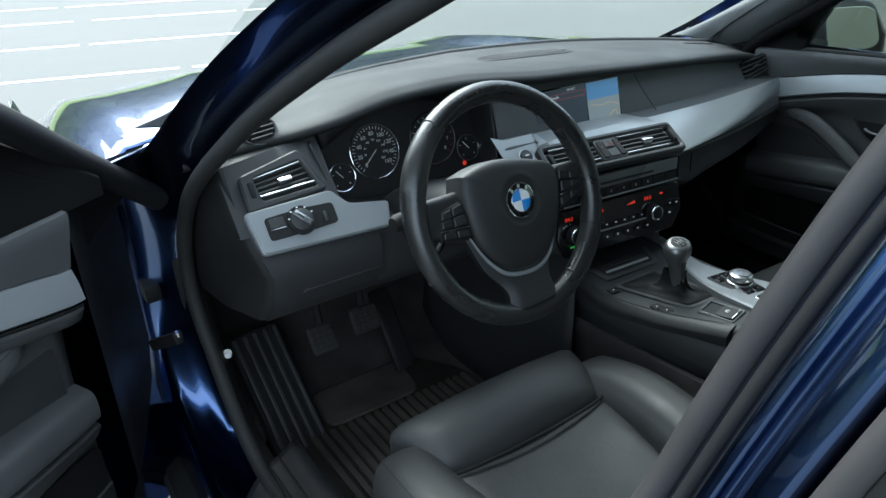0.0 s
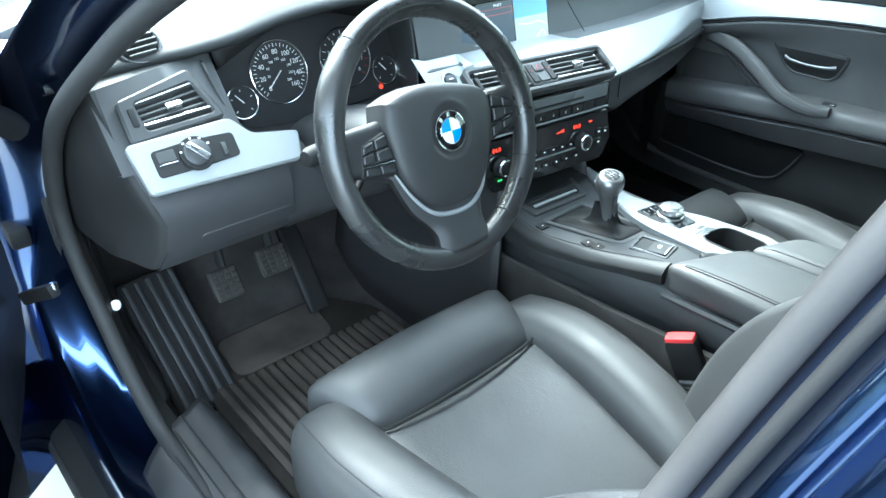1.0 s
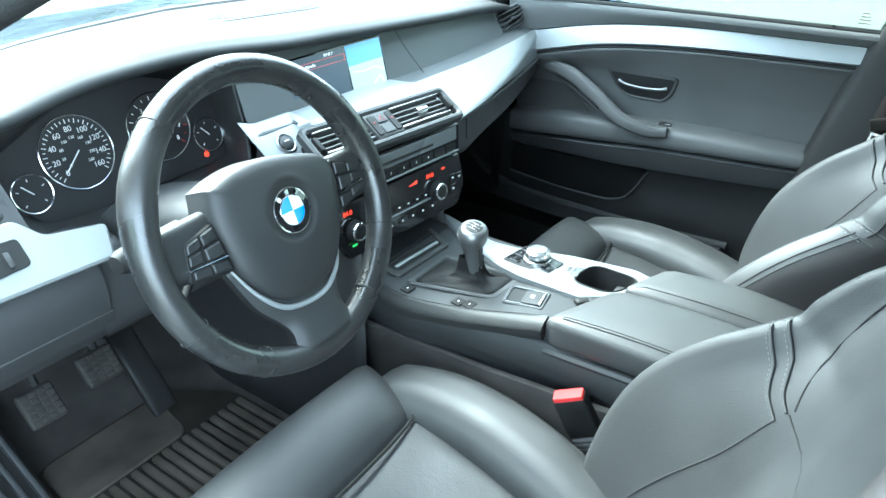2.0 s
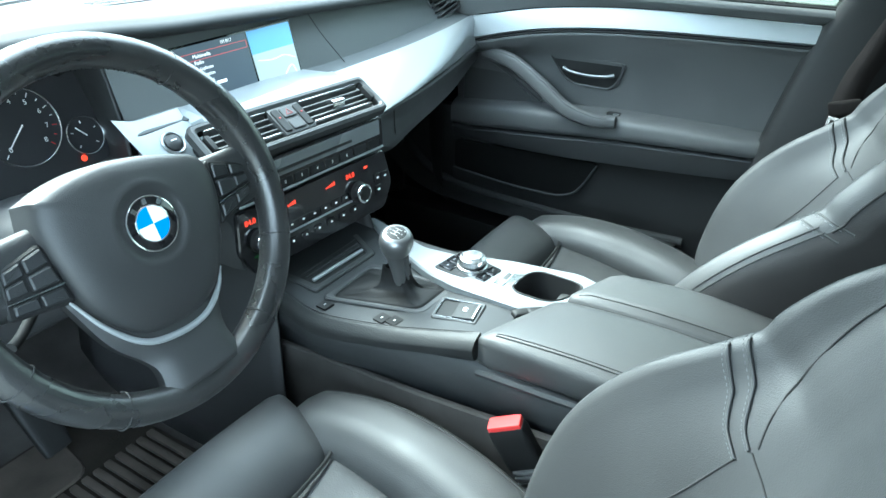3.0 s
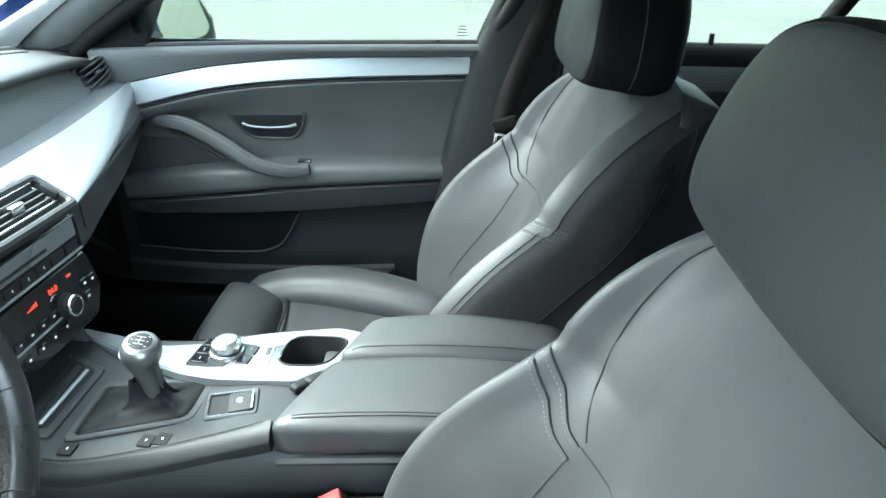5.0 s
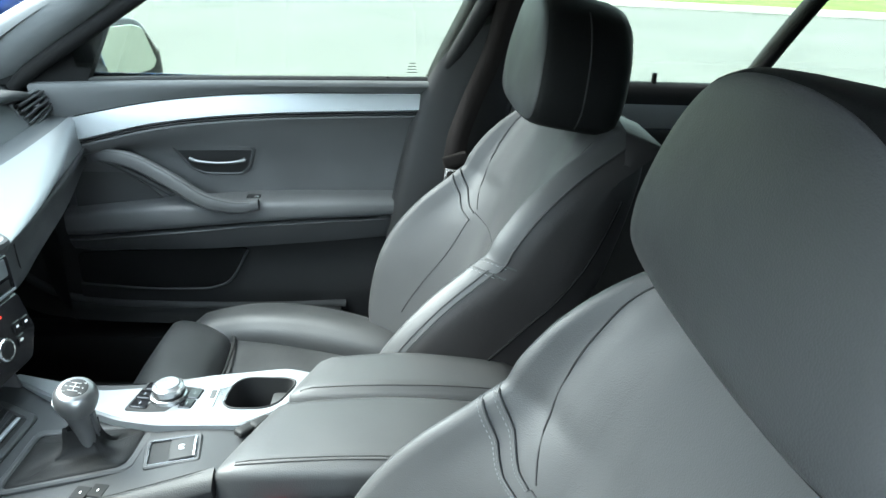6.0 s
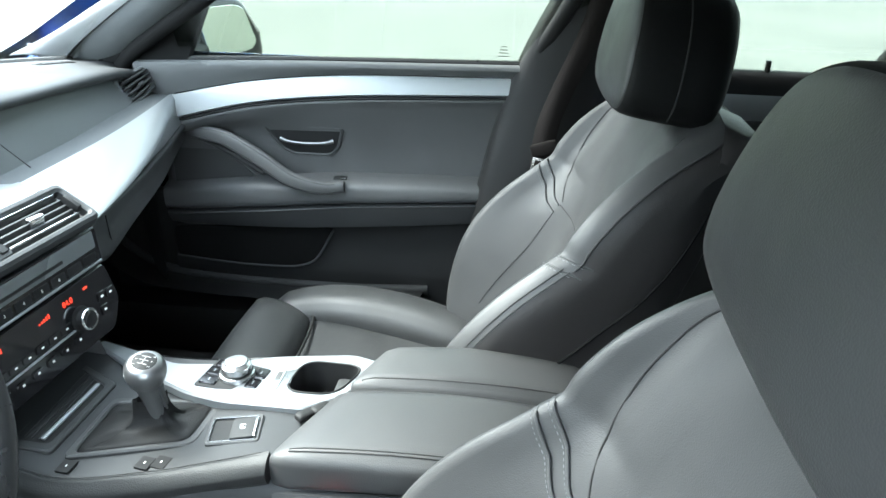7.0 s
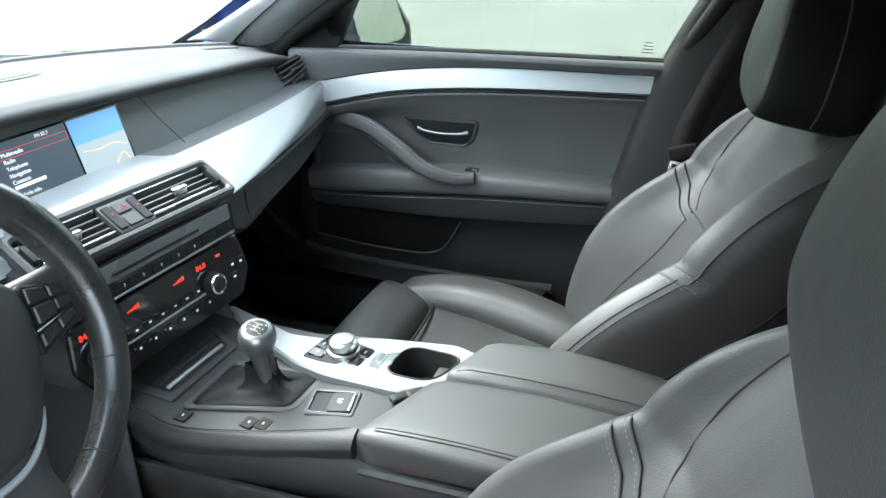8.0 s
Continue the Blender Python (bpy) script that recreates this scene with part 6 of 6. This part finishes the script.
    for yy, nm in ((0.345, "front_edge"), (-0.462, "rear_edge")):
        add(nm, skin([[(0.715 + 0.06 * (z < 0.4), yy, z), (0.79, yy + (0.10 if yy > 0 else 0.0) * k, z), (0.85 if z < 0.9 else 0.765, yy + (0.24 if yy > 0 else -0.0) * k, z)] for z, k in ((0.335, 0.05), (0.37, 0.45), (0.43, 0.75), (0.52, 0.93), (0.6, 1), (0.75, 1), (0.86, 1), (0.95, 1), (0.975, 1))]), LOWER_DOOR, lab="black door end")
    add("door_bottom", skin([[(0.78, y, 0.33), (0.83, y, 0.33)] for y in ys]), DARK)
    # pull handle: a slanted bar across the panel
    strap = spline([(0.756, 0.262, 0.806), (0.738, 0.225, 0.811), (0.724, 0.165, 0.804), (0.711, 0.09, 0.768), (0.704, 0.025, 0.729), (0.705, -0.043, 0.713), (0.714, -0.090, 0.716)], 48)
    bands = []
    for i, c in enumerate(strap):
        ahead = (strap[min(i + 1, 47)] - strap[max(i - 1, 0)]).normalized()
        up = Vector((1, 0, 0)).cross(ahead).normalized()
        up = up if up.z > 0 else -up
        h, w = 0.0125 + 0.0055 * math.sin(math.pi * min(1.0, i / 44)), 0.0085 + 0.002 * math.sin(math.pi * i / 47)
        bands.append([c + up * h * math.copysign(abs(math.cos(a)) ** 0.75, math.cos(a)) + Vector((w * math.copysign(abs(math.sin(a)) ** 0.75, math.sin(a)), 0, 0)) for a in (2 * math.pi * q / 24 for q in range(24))])
    pull = add("pull_handle", skin(bands, True, True), DOOR_CARD, lab="leather wrapped pull handle")
    for q, mat in ((21, THREAD), (16, THREAD)):
        add("handle_seam", tube([r[q] - Vector((0.0003, 0, 0)) for r in bands[4:45]], 0.0008, 6), mat, pull)
    add("pull_socket", tube([(0.758, 0.25, 0.80), (0.765, 0.17, 0.755), (0.77, 0.11, 0.715)], 0.006, 8, 16), PLASTIC)
    HD = plane_at((0.7655, 0.012, 0.800), (-1, 0, -0.20), (0, -1, 0))
    hr = add("handle_recess", plate(rounded([(-0.088, 0.034), (-0.05, -0.022), (-0.026, -0.036), (0.062, -0.036), (0.082, -0.018), (0.098, 0.034)], 0.014), HD, 0.004, 0.002, rounded([(-0.078, 0.030), (-0.046, -0.018), (-0.022, -0.031), (0.058, -0.031), (0.075, -0.014), (0.088, 0.030)], 0.010)), PLASTIC, lab="door handle surround")
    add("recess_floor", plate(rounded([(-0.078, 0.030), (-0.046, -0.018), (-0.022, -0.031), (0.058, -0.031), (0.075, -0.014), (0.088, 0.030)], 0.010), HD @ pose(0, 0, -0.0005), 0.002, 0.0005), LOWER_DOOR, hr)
    add("release_handle", tube([HD @ Vector(p) for p in ((-0.048, 0.002, 0.004), (-0.030, -0.001, 0.010), (0.01, -0.003, 0.012), (0.05, -0.001, 0.010), (0.070, 0.002, 0.004))], lambda t: 0.0036 - 0.0012 * math.sin(math.pi * t), 12, 24, 1.3), KNOB, hr, "satin chrome release handle")
    add("speaker_panel", plate(rounded([(0.32, 0.765), (0.206, 0.766), (0.16, 0.735), (0.11, 0.688), (0.32, 0.645)], 0.012), Matrix(((0, 0, -1, 0.776), (1, 0, 0, 0), (0, 1, 0, 0), (0, 0, 0, 1))), 0.005, 0.002), PLASTIC, lab="flat speaker cover")
    add("window_switch", box((0.02, 0.03, 0.008), (0.745, -0.075, 0.722), 0.002), DARK)
    add("switch_chrome", box((0.006, 0.012, 0.003), (0.736, -0.082, 0.7265), 0.001), CHROME)
    add("lock_pin", lathe([(0.0, 0.014), (0.004, 0.013), (0.0045, 0.0)], pose(0.715, -0.366, 0.982), 14), DARK)
    # window, frame and mirror corner
    wt = lambda y: min(1.35, 1.0 + max(0.0, (0.42 - y)) * 0.58)
    pane = add("window_pane", skin([[(0.722 - 0.17 * (z - 0.98) / 0.38 - 0.03 * ((z - 0.98) / 0.38) ** 2, y, z) for z in (0.965 + (wt(y) - 0.965) * k / 8 for k in range(9))] for y in [0.24 - 0.92 * i / 20 for i in range(21)]]), SIDE_GLASS, lab="clear side window", solid=0.004)
    pane.visible_shadow = False
    add("window_seal", tube([(0.716, y, beltz(y) + 0.006) for y in (0.30 - 0.76 * k / 20 for k in range(21))], 0.006, 8), RUBBER)
    for k in range(4):
        add("etched_mark", box((0.0006, 0.022 - 0.003 * k, 0.0014), (0.7165, -0.415, 1.004 + 0.006 * k), 0), ASPHALT, pane)
    xx = lambda z: 0.722 - 0.17 * (z - 0.98) / 0.38 - 0.03 * ((z - 0.98) / 0.38) ** 2
    add("window_frame", tube([(0.76, 0.58, 0.885), (0.735, 0.42, 1.0), (xx(1.13), 0.19, 1.145), (xx(1.28), -0.10, 1.28), (xx(1.345), -0.32, 1.35), (xx(1.345), -0.5, 1.356)], 0.020, 10, 40), DARK, lab="black window frame")
    add("window_frame", tube([(0.728, -0.452, 0.96), (xx(1.12), -0.535, 1.12), (xx(1.34), -0.63, 1.345)], 0.016, 10, 20), DARK)
    add("mirror_corner", plate(rounded([(0.225, 0.962), (0.145, 1.125), (0.20, 1.13), (0.42, 0.985), (0.42, 0.955)], 0.006), Matrix(((0, 0, -1, 0.722), (1, 0, 0, 0), (0, 1, 0, 0), (0, 0, 0, 1))) @ pose(0, 0, 0), 0.012, 0.004), GASKET, lab="black triangular mirror corner")
    # outside mirror
    MM = plane_at((0.955, 0.235, 0.994), (-0.42, -0.9, -0.05), (0.9, -0.42, 0))
    mo = add("mirror_housing", pillow((0.218, 0.158, 0.09), 0.022, 10, lambda p: MM @ (Vector((p.x * (1 - 0.10 * p.y / 0.07) - 0.045 * max(0.0, p.y / 0.079) * (p.x > 0), p.y - 0.10 * max(0.0, p.x) * (p.y > 0), p.z - 0.040)))), GLOSS, lab="black outside mirror housing")
    add("mirror_glass", plate(rounded([(-0.060, -0.058), (0.070, -0.050), (0.086, -0.032), (0.048, 0.048), (0.02, 0.058), (-0.078, 0.058), (-0.088, 0.03)], 0.018), MM @ pose(0, 0, 0.0035), 0.003, 0.001), MIRROR, mo, "outside mirror glass")
    add("mirror_arm", tube([(0.74, 0.30, 0.955), (0.82, 0.28, 0.955), (0.90, 0.275, 0.962)], 0.018, 10, 12), DARK, mo)
    return d


door("vehicle_door", "closed passenger door with aluminium trim and grab handle", Matrix(), 1)
door("vehicle_door", "open driver door swung outward from the car", Matrix.Translation((-0.86, 0.42, 0)) @ pose(0, 0, 0, 0, 0, -50) @ Matrix.Translation((0.80, -0.50, 0)), -1)

# pillars inside, passenger side
trim = thing("pillar_trim", "dark plastic pillar covers", "pillar trim", (0.7, 0, 1.0))
PILLAR = ([(0.75, 0.64, 0.955), (0.703, 0.50, 1.012), (0.667, 0.32, 1.105), (0.60, -0.05, 1.29)], [(0.712, 0.56, 0.966), (0.680, 0.44, 1.028), (0.643, 0.26, 1.118), (0.572, -0.09, 1.30)],
          [(0.706, 0.47, 0.964), (0.676, 0.37, 1.022), (0.638, 0.19, 1.118), (0.572, -0.13, 1.30)], [(0.722, 0.40, 0.960), (0.695, 0.335, 1.008), (0.658, 0.155, 1.115), (0.597, -0.15, 1.29)], [(0.75, 0.385, 0.955), (0.725, 0.32, 1.0), (0.69, 0.145, 1.11), (0.63, -0.16, 1.29)])
for flip in (list, mirror_x):
    part("front_pillar_cover", strip([flip(c) for c in PILLAR], 30, 20), DASH, trim, "grey grained windscreen pillar cover", solid=0.003)
    part("pillar_gasket", tube(flip([(0.716, 0.372, 0.952), (0.696, 0.310, 1.0), (0.655, 0.122, 1.115), (0.592, -0.145, 1.28)]), 0.015, 14, 30), GASKET, trim, "black rubber gasket of the front door")
part("middle_pillar_cover", strip([[(0.74, -0.36, 0.42), (0.74, -0.37, 0.68), (0.728, -0.43, 0.95), (0.69, -0.51, 1.14), (0.61, -0.60, 1.34)], [(0.70, -0.40, 0.42), (0.705, -0.40, 0.68), (0.70, -0.455, 0.95), (0.66, -0.53, 1.14), (0.585, -0.615, 1.34)],
                                   [(0.69, -0.52, 0.42), (0.69, -0.53, 0.68), (0.685, -0.56, 0.95), (0.65, -0.62, 1.14), (0.58, -0.68, 1.34)], [(0.74, -0.60, 0.42), (0.74, -0.61, 0.68), (0.73, -0.62, 0.95), (0.69, -0.67, 1.14), (0.61, -0.72, 1.34)]], 30, 16), LOWER_DOOR, trim, "black middle pillar cover", solid=0.003)
# rear doors, the right one seen past the seat
def rear_door(side, label, pane):
    rear = thing("rear_door", label, "car door", (side * 0.72, -1.0, 0.9))
    ys = [-0.62 - 0.1 * k for k in range(9)]
    F = Matrix.Diagonal((side, 1, 1, 1))
    part("door_top", skin([spline([(0.735, y, 0.985), (0.715, y, 1.0), (0.70, y, 0.992), (0.70, y, 0.955)], 8) for y in ys]), DARK, rear, bend=F)
    part("door_trim", skin([[(0.702, y, 0.956), (0.700, y, 0.95), (0.715, y, 0.905), (0.72, y, 0.90)] for y in ys]), ALU, rear, "brushed aluminium door trim", bend=F)
    part("door_panel", skin([spline([(0.72, y, 0.902), (0.765, y, 0.82), (0.77, y, 0.5), (0.77, y, 0.3)], 10) for y in ys]), LEATHER, rear, solid=0.004, bend=F)
    rp = part("window_pane", skin([[(0.715 - 0.17 * (z - 0.98) / 0.38, y, z) for z in (0.985, 1.1, 1.2, 1.345)] for y in [-0.62 - 0.08 * k for k in range(12)]]), pane, rear, "rear side window", solid=0.004, bend=F)
    rp.visible_shadow = pane == TINTED
    part("window_bar", tube([(0.72, -1.10, 0.985), (0.66, -1.16, 1.14), (0.58, -1.25, 1.34)], 0.019, 10, 16), DARK, rear, "black window divider bar", bend=F)
    part("lock_pin", lathe([(0.0, 0.024), (0.005, 0.023), (0.0055, 0.0)], pose(0.708, -0.908, 0.995), 14), DARK, rear, bend=F)
    part("door_skin", skin([[(0.79, y, 0.33), (0.86, y, 0.45), (0.875, y, 0.65), (0.85, y, 0.88), (0.755, y, 0.985)] for y in [-0.56 - 0.1 * k for k in range(9)]]), PAINT, rear, solid=0.003, bend=F)
    part("roof_rail", tube([(0.60, -0.45, 1.36), (0.585, -1.0, 1.365), (0.57, -1.5, 1.34)], 0.03, 10, 16), DARK, rear, bend=F)


rear_door(1, "closed rear passenger door with black sill", SIDE_GLASS)
rear_door(-1, "closed rear driver side door, window darkened to block light", TINTED)
rw = part("rear_screen", skin([[(x, -1.98 + 0.26 * k / 6, 0.99 + 0.325 * k / 6 - 0.08 * x * x) for k in range(7)] for x in [-0.66 + 1.32 * q / 10 for q in range(11)]]), TINTED, body, "unseen sloping rear window, darkened to block light", solid=0.004)
for s in (-1, 1):
    part("rear_pillar", box((0.05, 0.45, 0.5), (s * 0.70, -1.66, 1.15), 0.01), PAINT, body)

# ---- pedals, mat ----
for nm, at, w, h, lab in (("clutch_pedal", (-0.523, 0.425, 0.522), 0.056, 0.060, "worn rubber clutch pedal"), ("brake_pedal", (-0.422, 0.43, 0.53), 0.062, 0.055, "worn rubber brake pedal")):
    pd = thing(nm, lab, "pedal", at)
    PM = plane_at(at, (0, -1, 0.75))
    part("pad", pillow((w, h, 0.014), 0.006, 6, lambda p: PM @ p), PAD, pd)
    for r in range(5):
        for c in range(4):
            part("stud", box((w / 5.4, h / 7.5, 0.003), (w * (c - 1.5) / 4.4, h * (r - 2) / 5.6, 0.0075), 0.001), PAD, pd, bend=PM @ Matrix.Rotation(radians(0), 4, "Z"))
    part("arm", tube([(at[0] + 0.005, at[1] + 0.015, at[2] + 0.01), (at[0] + 0.012, at[1] + 0.06, at[2] + 0.10), (at[0] + 0.012, at[1] + 0.12, at[2] + 0.22)], 0.008, 8, 12), DARK, pd)
acc = thing("accelerator_pedal", "long black accelerator pedal", "pedal", (-0.335, 0.44, 0.38))
part("pad", pillow((0.05, 0.018, 0.19), 0.007, 6, lambda p: pose(-0.335, 0.475, 0.45, -32, 0, 4) @ p), DARK, acc)
mat = thing("floor_mat", "dirty ribbed rubber floor mat", "floor mat", (-0.4, 0.3, 0.29))
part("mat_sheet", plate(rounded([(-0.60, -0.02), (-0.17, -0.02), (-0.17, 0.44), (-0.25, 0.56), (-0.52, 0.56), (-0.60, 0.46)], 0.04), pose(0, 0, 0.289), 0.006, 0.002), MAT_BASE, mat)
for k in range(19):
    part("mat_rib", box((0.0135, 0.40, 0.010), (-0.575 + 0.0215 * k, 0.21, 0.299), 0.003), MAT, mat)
part("mat_band", box((0.41, 0.03, 0.006), (-0.385, -0.005, 0.297), 0.002), MAT, mat)
part("heel_pad", plate(rounded([(-0.53, 0.42), (-0.30, 0.42), (-0.28, 0.55), (-0.52, 0.55)], 0.03), pose(0, 0, 0.294), 0.006, 0.002), MAT, mat)
rest = thing("foot_rest", "ribbed black foot rest", "foot rest", (-0.62, 0.5, 0.3))
FR = plane_at((-0.607, 0.50, 0.375), (0.12, -1, 0.9), (1, 0.1, 0))
part("rest_plate", plate(rounded(rect(0.12, 0.30), 0.012), FR, 0.012, 0.004), DARK, rest)
for k in range(5):
    part("rest_rib", box((0.010, 0.28, 0.012), (-0.046 + 0.023 * k, 0, 0.016), 0.004), FOOT, rest, bend=FR)
